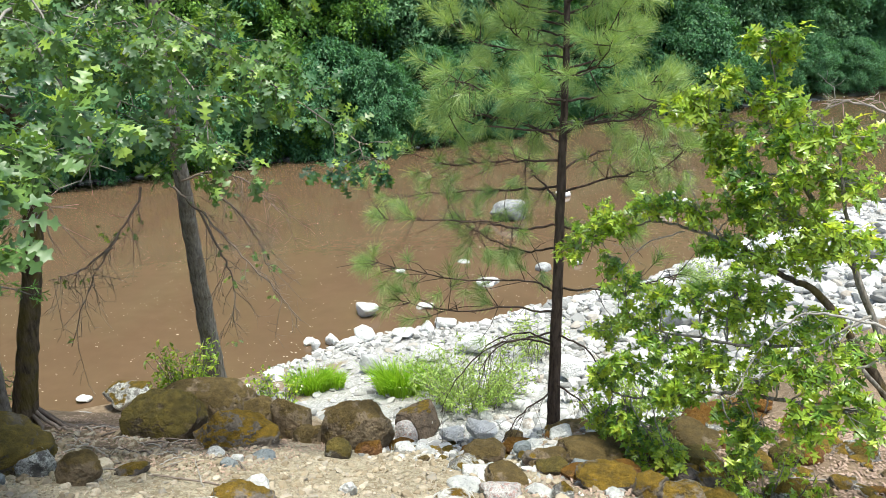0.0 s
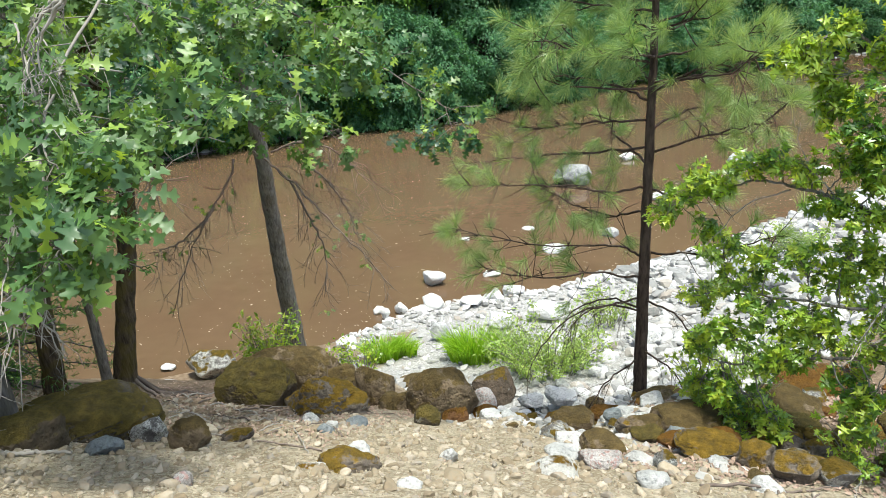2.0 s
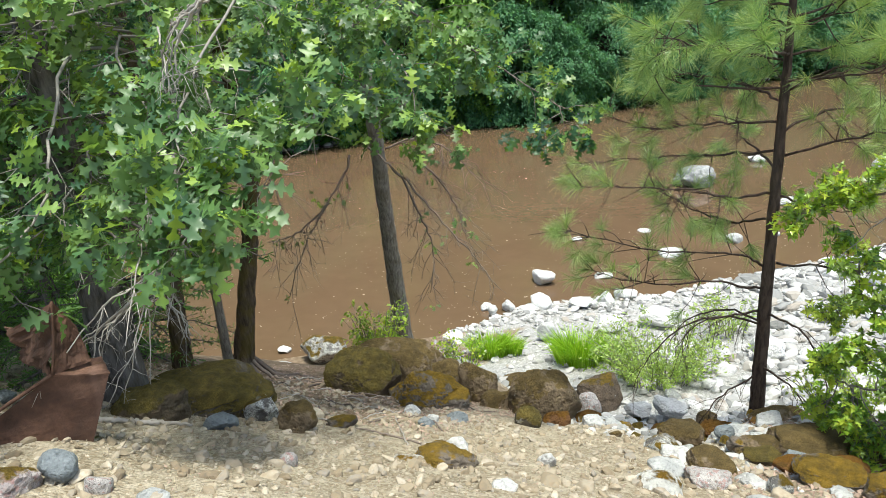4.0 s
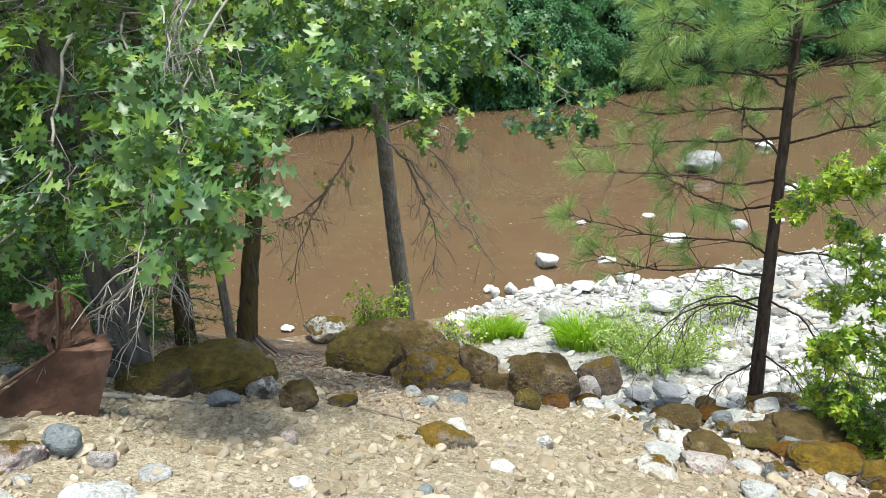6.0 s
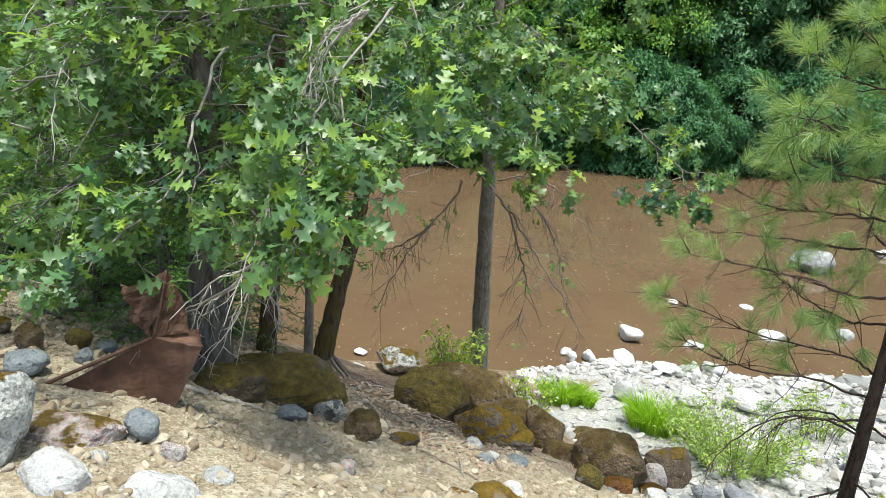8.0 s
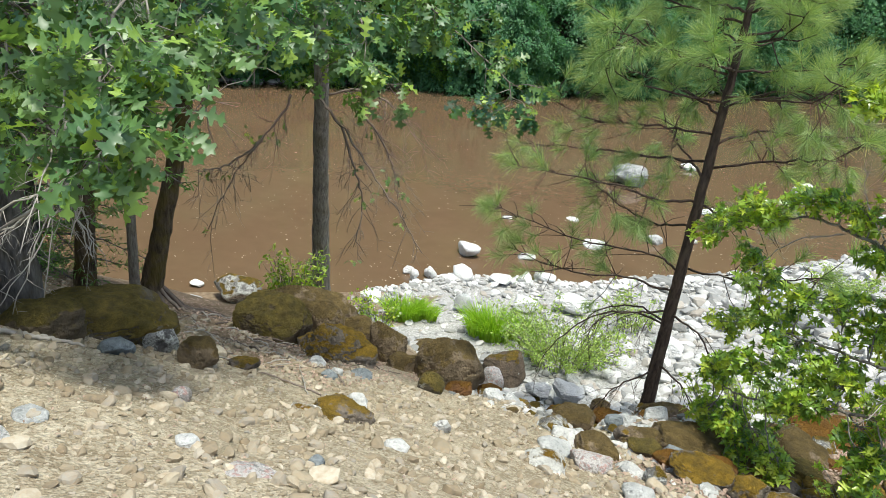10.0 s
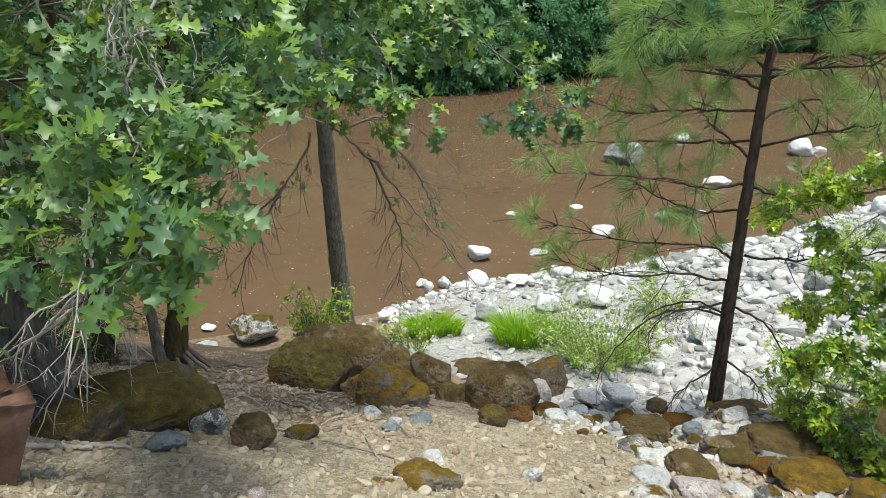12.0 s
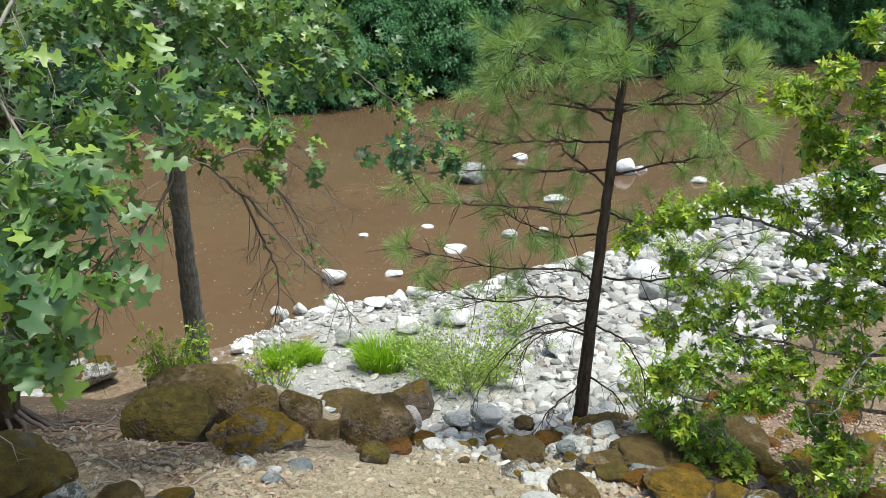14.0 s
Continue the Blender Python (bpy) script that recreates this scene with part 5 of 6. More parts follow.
# ---- fir with furrowed trunk beside the rusty plate ----
def build_fir(x, y, height, radius, low, label, seed, reach=1.6):
    rng = random.Random(seed)
    g = float(ground_height(x, y))
    tree = thing("fir_tree", label, "fir tree")
    s, line = trunk_of(((x, y, g - 0.2), (x + 0.02, y, g + 1.5), (x - 0.02, y + 0.03, g + 3.5), (x, y, g + height)), radius, 0.03, 0.008, 16, seed, 10, 1.35)
    part("trunk", s, FIR_BARK, tree, "thick furrowed grey bark")
    wood, needles = Soup(), Soup()
    z = g + low
    while z < g + height - 0.2:
        u = (z - g) / height
        for k in range(4):
            a = rng.uniform(0, 6.28)
            ln = reach * (1.05 - u) * rng.uniform(0.7, 1.15)
            root = min(line, key=lambda q: abs(q[2] - z))
            flat = np.array([math.cos(a), math.sin(a), 0])
            pts = bend([root, root + flat * ln * 0.5 + (0, 0, -0.05 * ln), root + flat * ln + (0, 0, -0.28 * ln)], 6, 0.01, rng)
            tube(wood, pts, np.linspace(0.016, 0.004, len(pts)), 4)
            for i in range(2, len(pts)):
                for side in (-1, 1):
                    way = unit(flat * 0.6 + side * np.array([-flat[1], flat[0], 0]) + (0, 0, -0.25))
                    sl = (0.42 * (1.1 - i / len(pts)) + 0.1) * ln * 0.6
                    tip = pts[i] + way * sl
                    if height < 8:
                        tube(wood, [pts[i], tip], [0.003, 0.0015], 3)
                    for q in range(int((10 + 26 * sl) * (0.45 if height > 8 else 0.95))):
                        b = pts[i] + (tip - pts[i]) * rng.random()
                        e = b + unit(way * 0.7 + random_unit(rng) * 0.7) * rng.uniform(0.03, 0.055) * (1.5 if height > 8 else 1.1)
                        w = unit(np.cross(e - b, random_unit(rng))) * (0.010 if height > 8 else 0.007)
                        needles.add([b - w * 0.4, b + w * 0.4, e + w * 0.6, e - w * 0.6], [(0, 1, 2, 3)])
        z += rng.uniform(0.18, 0.26)
    tagged(part("bough_mass", wood, FIR_BARK, tree), kind="stuff")
    tagged(part("needles", needles, FIR_NEEDLE, tree, "soft dark green sprays", False), kind="stuff")


build_fir(-4.30, 2.81, 7.5, 0.145, 1.35, "fir with a furrowed grey trunk behind the rusty plate", 31, 1.5)
build_fir(-6.6, 2.9, 5.0, 0.06, 0.4, "young fir with low soft green boughs", 32, 1.3)
build_fir(-6.7, 4.75, 5.0, 0.05, 0.15, "low bushy fir between the trunks", 36, 1.1)
build_fir(-7.6, 4.2, 4.0, 0.05, 0.1, "low dark young fir behind the scrap", 37, 1.2)
build_fir(-5.75, 2.75, 3.0, 0.035, 0.12, "small bushy fir beside the rusty plate", 38, 0.85)
build_fir(-5.0, 2.9, 3.6, 0.035, 0.25, "young fir against the furrowed trunk", 39, 0.8)
build_fir(-8.2, 3.6, 9.0, 0.12, 0.8, "dark green fir at the edge of the terrace", 33, 2.0)
build_fir(-9.6, 1.2, 10.0, 0.14, 0.6, "tall dark fir on the terrace", 34, 2.3)
build_fir(-11.5, 4.2, 11.0, 0.15, 0.5, "tall dark fir above the river bend", 35, 2.5)


# ---- leafy shrub at the slope's edge ----
def build_bush():
    rng = random.Random(12)
    bush = thing("maple_shrub", "bright green maple shrub spreading over mossy rocks", "shrub")
    leaves = Foliage("maple")
    nodes = []

    def limb(r, *pts, bark=OAK_BARK):
        wood = Soup()
        line = bend(pts, 7, 0.012, rng)
        tube(wood, line, np.linspace(r, r * 0.3, len(line)), 7)
        nodes.extend(line[3:])
        part("limb", wood, bark, bush)

    limb(0.042, (2.75, 4.95, 2.9), (2.20, 4.90, 3.93), (1.65, 4.90, 4.73), (1.36, 5.00, 4.90), (1.08, 5.10, 5.07), bark=MOSSY_BARK)
    limb(0.014, (1.08, 5.10, 5.07), (0.85, 5.30, 5.11), (0.55, 5.50, 5.13), (0.25, 5.72, 4.98), (0.01, 5.90, 4.86))
    limb(0.030, (2.80, 5.0, 2.9), (2.20, 4.90, 4.1), (1.79, 4.90, 4.98), (1.58, 5.00, 5.33), (1.37, 5.10, 5.69), (1.17, 5.30, 6.05), (1.02, 5.35, 6.20))
    limb(0.022, (2.70, 4.9, 2.9), (2.20, 4.90, 3.93), (1.66, 4.80, 4.44), (1.25, 4.80, 4.41), (0.86, 5.00, 4.37), (0.39, 5.50, 4.21))
    limb(0.020, (2.75, 4.8, 2.9), (2.18, 4.80, 3.85), (1.41, 4.60, 4.10), (0.93, 4.80, 4.03), (0.48, 5.20, 3.71), (0.25, 5.40, 3.66))
    limb(0.016, (1.79, 4.90, 4.98), (1.62, 4.80, 5.57), (1.53, 4.90, 6.01))
    limb(0.009, (1.31, 5.20, 5.87), (1.25, 5.25, 6.20), (1.20, 5.30, 6.48))

    def spray(x, y, z, r):
        """A fan of thin twigs and leaves about a spot, fed from the nearest limb."""
        c = np.array((x, y, z))
        root = min(nodes, key=lambda q: float(np.linalg.norm(q - c)) + 0.6 * max(0.0, float(q[2] - z)))
        wood = Soup()
        mid = (root + c) / 2 + random_unit(rng) * 0.05 + (0, 0, 0.03)
        tube(wood, bend([root, mid, c], 4, 0.008, rng), np.linspace(0.0065, 0.0035, 9), 5)
        ahead = unit(c - root)
        shade = z < 4.35 and x < 1.0
        for _ in range(int(5 + 50 * r)):
            tip = c + random_unit(rng) * (r * 0.85, r * 0.85, r * 0.7) * rng.uniform(0.35, 1.0) + ahead * 0.04
            start = c + (mid - c) * rng.uniform(0, 0.6)
            elbow = (start + tip) / 2 + random_unit(rng) * 0.02 + (0, 0, 0.015)
            tube(wood, [start, elbow, tip], [0.003, 0.0024, 0.0015], 4)
            leaves.cluster(tip, tip - start, rng, rng.randrange(5, 8), 0.088 if shade else 0.086, 0.85, 0.6)
            leaves.cluster(elbow, tip - start, rng, rng.randrange(1, 4), 0.09, 0.9, 0.6)
        part("spray", wood, GREEN_TWIG, bush)

    spray(-0.08, 5.90, 4.80, 0.23)
    spray(0.10, 5.80, 4.99, 0.20)
    spray(0.31, 5.70, 5.07, 0.22)
    spray(0.50, 5.50, 5.24, 0.19)
    spray(0.22, 5.80, 4.69, 0.15)
    spray(0.69, 5.40, 5.27, 0.16)
    spray(0.66, 5.30, 6.06, 0.13)
    spray(0.81, 5.30, 6.10, 0.14)
    spray(1.01, 5.30, 6.21, 0.16)
    spray(1.17, 5.30, 6.11, 0.18)
    spray(1.29, 5.20, 6.02, 0.18)
    spray(0.97, 5.30, 5.90, 0.16)
    spray(1.13, 5.20, 5.85, 0.20)
    spray(1.32, 5.10, 5.81, 0.20)
    spray(1.45, 5.00, 5.93, 0.20)
    spray(0.95, 5.30, 5.70, 0.16)
    spray(1.10, 5.10, 5.61, 0.20)
    spray(1.29, 5.00, 5.56, 0.22)
    spray(1.46, 4.90, 5.65, 0.22)
    spray(1.61, 4.90, 5.87, 0.22)
    spray(1.62, 4.80, 5.57, 0.24)
    spray(1.04, 5.20, 5.31, 0.18)
    spray(1.20, 5.10, 5.30, 0.20)
    spray(1.36, 4.90, 5.31, 0.22)
    spray(1.49, 4.70, 5.33, 0.23)
    spray(0.84, 5.30, 5.24, 0.16)
    spray(0.94, 5.20, 5.09, 0.16)
    spray(1.17, 5.00, 5.04, 0.20)
    spray(1.42, 4.80, 5.07, 0.19)
    spray(1.62, 4.60, 5.26, 0.23)
    spray(1.28, 5.30, 6.35, 0.08)
    spray(1.18, 5.30, 6.48, 0.13)
    spray(1.30, 5.30, 6.51, 0.11)
    spray(0.33, 5.50, 4.51, 0.17)
    spray(0.43, 5.50, 4.27, 0.22)
    spray(0.22, 5.60, 4.11, 0.18)
    spray(0.61, 5.30, 4.51, 0.21)
    spray(0.65, 5.20, 4.27, 0.21)
    spray(0.86, 5.10, 4.56, 0.21)
    spray(0.86, 5.00, 4.28, 0.21)
    spray(1.07, 5.00, 4.48, 0.21)
    spray(1.09, 5.00, 4.74, 0.18)
    spray(1.28, 4.90, 4.71, 0.18)
    spray(1.25, 4.80, 4.41, 0.18)
    spray(1.48, 4.70, 4.64, 0.18)
    spray(0.22, 5.40, 3.73, 0.18)
    spray(0.39, 5.30, 3.95, 0.20)
    spray(0.36, 5.30, 3.54, 0.23)
    spray(0.54, 5.20, 3.41, 0.23)
    spray(0.19, 5.40, 3.41, 0.18)
    spray(0.63, 5.10, 3.83, 0.22)
    spray(0.79, 4.90, 3.96, 0.19)
    spray(0.93, 4.90, 4.16, 0.18)
    spray(1.08, 4.80, 3.95, 0.16)
    spray(0.69, 5.00, 3.35, 0.17)
    spray(0.42, 5.20, 3.19, 0.18)
    spray(1.18, 4.70, 4.20, 0.16)
    spray(1.35, 4.50, 4.40, 0.17)
    spray(1.48, 4.30, 4.44, 0.21)
    spray(1.41, 4.20, 4.22, 0.21)
    spray(1.61, 4.40, 4.63, 0.25)
    spray(1.58, 4.10, 4.33, 0.23)
    spray(1.15, 4.50, 3.75, 0.14)
    spray(1.09, 4.60, 3.85, 0.11)
    spray(1.20, 4.50, 3.93, 0.11)

    def bare_branch(*pts, r=0.011):
        wood = Soup()
        bare_limb(wood, pts, rng, r, r * 0.27, 12, 0.3, 0.3, 2)
        part("bare_branch", wood, PALE_WOOD, bush, "pale bare dead branch")

    bare_branch((1.95, 4.22, 4.80), (1.62, 4.30, 4.86), (1.41, 4.42, 4.84), (1.23, 4.50, 4.66), (1.11, 4.49, 4.45), (1.04, 4.42, 4.27))
    bare_branch((1.73, 4.37, 4.86), (1.56, 4.38, 4.73), (1.34, 4.45, 4.48), (1.12, 4.5, 4.30))
    bare_branch((1.95, 4.25, 4.70), (1.60, 4.25, 4.52), (1.38, 4.30, 4.28))
    bare_branch((2.03, 5.19, 5.97), (1.74, 5.30, 6.07), (1.55, 5.35, 5.95))
    bare_branch((0.75, 5.35, 5.10), (0.45, 5.45, 4.95), (0.22, 5.55, 4.62), (0.10, 5.6, 4.50), r=0.006)
    bare_branch((1.00, 5.2, 5.08), (0.80, 5.30, 5.35), (0.72, 5.35, 5.62), r=0.006)
    leaves.make(BUSH_LEAF, bush, 300, lambda r: r[0][1], "foliage", "five-lobed bright green leaves")


build_bush()


# ---- low plants ----
def grass_tuft(x, y, radius, height, count, label, seed):
    rng = random.Random(seed)
    s = Soup()
    g = float(ground_height(x, y))
    for _ in range(count):
        a, r = rng.uniform(0, 6.28), radius * math.sqrt(rng.random())
        b = np.array([x + r * math.cos(a), y + r * math.sin(a) * 0.7, 0])
        b[2] = float(ground_height(b[0], b[1])) - 0.01
        out = np.array([math.cos(a), math.sin(a), 0]) * rng.uniform(0.1, 0.8) + random_unit(rng) * 0.15
        h = height * rng.uniform(0.55, 1.1)
        m, e = b + out * h * 0.35 + (0, 0, h * 0.6), b + out * h * 0.95 + (0, 0, h * rng.uniform(0.7, 1.0))
        w = unit(np.cross(out + (0, 0, 0.5), random_unit(rng))) * 0.006
        s.add([b - w, b + w, m + w, m - w, e], [(0, 1, 2, 3), (3, 2, 4)])
    tuft = new("grass_tuft", s.mesh("grass_tuft", LIME, False))
    tagged(tuft, label, "grass", "grass tufts on the bar")


grass_tuft(-5.0, 10.75, 0.34, 0.50, 1100, "bright lime-green grass tuft on the gravel bar", 1)
grass_tuft(-4.65, 10.9, 0.24, 0.42, 500, "small lime-green grass tuft beside a larger one", 2)
grass_tuft(-3.25, 10.75, 0.42, 0.66, 1300, "bright lime-green grass tuft among white stones", 3)
grass_tuft(-2.75, 10.95, 0.32, 0.5, 800, "lime-green grass tuft next to the willow shoots", 4)


def leafy_shoots(name, label, category, x, y, radius, height, shoots, per, size, kind, material, wood, seed):
    """A low bush of many thin upright shoots."""
    rng = random.Random(seed)
    ob = thing(name, label, category)
    w, leaves = Soup(), Foliage(kind)
    for _ in range(shoots):
        a, r = rng.uniform(0, 6.28), radius * math.sqrt(rng.random())
        bx, by = x + 0.55 * r * math.cos(a), y + 0.45 * r * math.sin(a)
        b = np.array([bx, by, float(ground_height(bx, by)) - 0.02])
        h = height * rng.uniform(0.5, 1.1)
        out = np.array([math.cos(a), math.sin(a), 0]) * radius * rng.uniform(0.3, 0.9)
        line = bend([b, b + out * 0.4 + (0, 0, h * 0.55), b + out + (0, 0, h)], 4, 0.01, rng)
        tube(w, line, np.linspace(0.006, 0.002, len(line)), 4)
        for k in range(per):
            i = rng.randrange(2, len(line))
            leaves.cluster(line[i] + random_unit(rng) * 0.04, random_unit(rng) + (0, 0, 0.5), rng, 3, size, 0.8, 0.3)
    tagged(part("stem_mass", w, wood, ob), kind="stuff")
    leaves.make(material, ob, 0, None, "foliage")


leafy_shoots("willow_shrub", "pale green willow shoots growing out of white gravel", "shrub", -1.75, 10.0, 0.95, 0.9, 130, 14, 0.065, "lance", WILLOW_SHOOT, GREEN_TWIG, 41)
leafy_shoots("willow_shrub", "small pale green willow on the gravel bar", "shrub", -0.9, 12.6, 0.55, 0.8, 40, 7, 0.075, "lance", WILLOW_SHOOT, GREEN_TWIG, 42)
leafy_shoots("willow_shrub", "sparse willow shoots near the shrub", "shrub", 1.0, 8.6, 0.6, 0.7, 46, 8, 0.075, "lance", WILLOW_SHOOT, GREEN_TWIG, 46)
leafy_shoots("willow_shrub", "small willow at the upstream water's edge", "shrub", 3.2, 17.2, 0.7, 0.8, 50, 7, 0.09, "lance", WILLOW_SHOOT, GREEN_TWIG, 47)
leafy_shoots("seedling", "dark green leafy seedling behind the mossy boulders", "seedling", -4.85, 6.85, 0.34, 0.78, 60, 6, 0.07, "lance", BUSH_LEAF, GREEN_TWIG, 43)
leafy_shoots("vine", "small green vine clump beside the grass", "plant", -3.95, 7.5, 0.3, 0.42, 22, 5, 0.035, "round", BUSH_LEAF, GREEN_TWIG, 44)
leafy_shoots("seedling", "low green sprouts at the shrub's foot", "seedling", 0.45, 5.75, 0.5, 0.55, 26, 8, 0.05, "maple", BUSH_LEAF, GREEN_TWIG, 45)
leafy_shoots("seedling", "low green sprouts below the shrub's boughs", "seedling", 1.3, 4.5, 0.4, 0.4, 20, 7, 0.06, "maple", BUSH_LEAF, GREEN_TWIG, 48)


# ---- wooded far bank ----
def crown_tree(name, label, height, radius, low, leaf_kind, leaf, size, clumps, per, seed, aspect=1.0):
    """A tree with trunk, limbs and a crown of leaf clumps with gaps, built at the origin."""
    rng = random.Random(seed)
    tree = thing(name, label, "tree", "trees of the far bank")
    s, line = trunk_of(((0, 0, -0.6), (0.1, 0.05, height * 0.3), (-0.1, 0, height * 0.6), (0.05, 0, height * 0.93)), 0.018 * height, 0.03, 0.02, 9, seed, 5, 1.3)
    part("trunk", s, FAR_BARK, tree)
    wood, leaves = Soup(), Soup()
    v, f = LEAVES[leaf_kind]
    for c in range(clumps):
        u = low + (1 - low) * (c + rng.random()) / clumps
        env = math.sin(math.pi * min(1, 0.12 + 0.86 * (u - low) / (1 - low))) ** 0.6
        a = rng.uniform(0, 6.28)
        r = radius * env * rng.uniform(0.45, 1.05)
        at = np.array([r * math.cos(a), r * math.sin(a) * aspect, height * u])
        root = min(line, key=lambda q: abs(q[2] - at[2] * 0.85))
        if c % 2 == 0:
            tube(wood, [root, (root + at) / 2 + (0, 0, 0.2), at], [0.05, 0.03, 0.012], 4)
        out = unit([at[0], at[1], 0.0])
        side = np.array([-out[1], out[0], 0])
        cr = radius * rng.uniform(0.16, 0.34)
        turn = rng.uniform(-0.6, 0.6)
        along, across = out + side * turn, side - out * turn
        for _ in range(per):
            u, w = rng.uniform(-1, 1), rng.uniform(-1, 1)
            edge = 1 - abs(u) ** 1.5
            d = along * cr * 1.25 * u + across * cr * 0.85 * w * edge + np.array([0, 0, cr * (0.22 * rng.gauss(0, 1) - 0.45 * max(u, 0) ** 2 - 0.30 * w * w)])
            d = d + random_unit(rng) * cr * 0.10
            way = unit(along * 0.6 + random_unit(rng) * 0.7 + (0, 0, -0.5))
            up = unit(np.array([0, 0, 0.9]) + out * 0.35 + random_unit(rng) * 0.5)
            m = leaf_frame(way, up, size * rng.uniform(0.6, 1.3))
            leaves.add(v @ m.T + at + d, f)
    tagged(part("limb_mass", wood, FAR_BARK, tree), kind="stuff")
    tagged(part("crown", leaves, leaf, tree, "", False), kind="stuff")
    return tree


def build_far_bank():
    rng = random.Random(77)
    low = [
        crown_tree("alder_tree", "dark green alder hanging over the far waterline", 6.0, 2.9, 0.04, "bit", FAR_LEAF[0], 0.21, 180, 190, 51),
        crown_tree("willow_tree", "grey-green willow leaning over the far waterline", 5.4, 3.0, 0.02, "bit", FAR_LEAF[1], 0.20, 180, 190, 52),
        crown_tree("maple_tree", "bright green vine maple at the far bank", 5.0, 2.6, 0.04, "bit", FAR_LEAF[2], 0.18, 180, 190, 53),
    ]
    tall = [
        crown_tree("alder_tree", "tall dark alder in the far woods", 13.0, 3.9, 0.10, "bit", FAR_LEAF[0], 0.27, 240, 200, 54),
        crown_tree("maple_tree", "tall green maple in the far woods", 12.0, 4.0, 0.10, "bit", FAR_LEAF[2], 0.22, 240, 200, 55),
        crown_tree("willow_tree", "tall grey-green tree in the far woods", 12.5, 3.7, 0.08, "bit", FAR_LEAF[1], 0.24, 240, 200, 56),
    ]
    home = low + tall
    used = set()

    def set_tree(k, x, y, s, turn):
        m = pose(x, y, float(ground_height(x, y)) - 0.1, 0, 0, turn) @ Matrix.Diagonal((s, s, s * rng.uniform(0.9, 1.15), 1))
        if k not in used:
            used.add(k)
            home[k].matrix_basis = m
        else:
            copy_thing(home[k], m).scale = m.to_scale()

    x = -44.0
    while x < 13:
        y = float(line_at(FAR, x))
        set_tree(rng.choice((0, 0, 1, 0) if x > -14 else (0, 2, 2, 1)), x, y + rng.uniform(0.0, 1.2), rng.uniform(0.85, 1.3), rng.uniform(0, 360))
        x += rng.uniform(2.0, 3.0)
    while x < 36:
        y = float(line_at(FAR, x))
        set_tree(0, x, y + rng.uniform(1.2, 2.6), rng.uniform(0.55, 0.85), rng.uniform(0, 360))
        x += rng.uniform(2.0, 3.2)
    for back, gap, span in ((6.0, 3.6, (-50, 46)), (12.0, 4.5, (-60, 60)), (21.0, 6.0, (-80, 80))):
        x = span[0]
        while x < span[1]:
            y = float(line_at(FAR, x)) + back + rng.uniform(-1.5, 1.5)
            set_tree(3 + rng.choice((0, 0, 1, 2)), x, y, rng.uniform(0.85, 1.3) * (1 + back / 60), rng.uniform(0, 360))
            x += gap * rng.uniform(0.8, 1.2)
    # broad-leaved trees of the near terrace, round the river bend
    for x, y, k, s in ((-13, 6.2, 0, 0.8), (-15.5, 4.0, 3, 0.7), (-12.5, -1.0, 4, 0.7), (-17, 0.5, 5, 0.75), (-10.4, 5.6, 2, 0.55), (-19, 5, 3, 0.8)):
        set_tree(k, x, y, s, rng.uniform(0, 360))


build_far_bank()


def build_waterside_plants():
    """Big round leaves on stalks along the foot of the far bank."""
    rng = random.Random(61)
    s = Soup()
    v, f = LEAVES["round"]
    for _ in range(2600):
        x = rng.uniform(-30, 8)
        y = float(line_at(FAR, x)) + rng.uniform(-0.7, 1.4)
        z = max(0.15, float(ground_height(x, y))) + rng.uniform(0.1, 1.5) * rng.random() ** 0.5
        way = unit([rng.gauss(0, 1), -0.8 + rng.gauss(0, 0.7), -0.3])
        m = leaf_frame(way, unit(np.array([0, -0.5, 1]) + random_unit(rng) * 0.4), rng.uniform(0.22, 0.46))
        s.add(v @ m.T + (x, y, z), f)
    ob = new("waterside_leaves", s.mesh("waterside_leaves", WATER_PLANT))
    tagged(ob, "broad round green leaves massed along the far waterline", "plants", kind="stuff")
    rng = random.Random(62)
    s = Soup()
    for _ in range(420):
        x = rng.uniform(-29, -17) if rng.random() < 0.8 else rng.uniform(-34, 24)
        y = float(line_at(FAR, x)) + rng.gauss(-0.25, 0.35)
        r = rng.uniform(0.1, 0.42)
        q, g = LUMP[rng.randrange(10)]
        s.add(q * (r * 1.3, r, r * 0.7) + (x, y, 0.03), g)
    ob = new("far_shore_stones", s.mesh("far_shore_stones", GRAVEL))
    tagged(ob, "pale stones along the far waterline", "stones", kind="stuff")


build_waterside_plants()


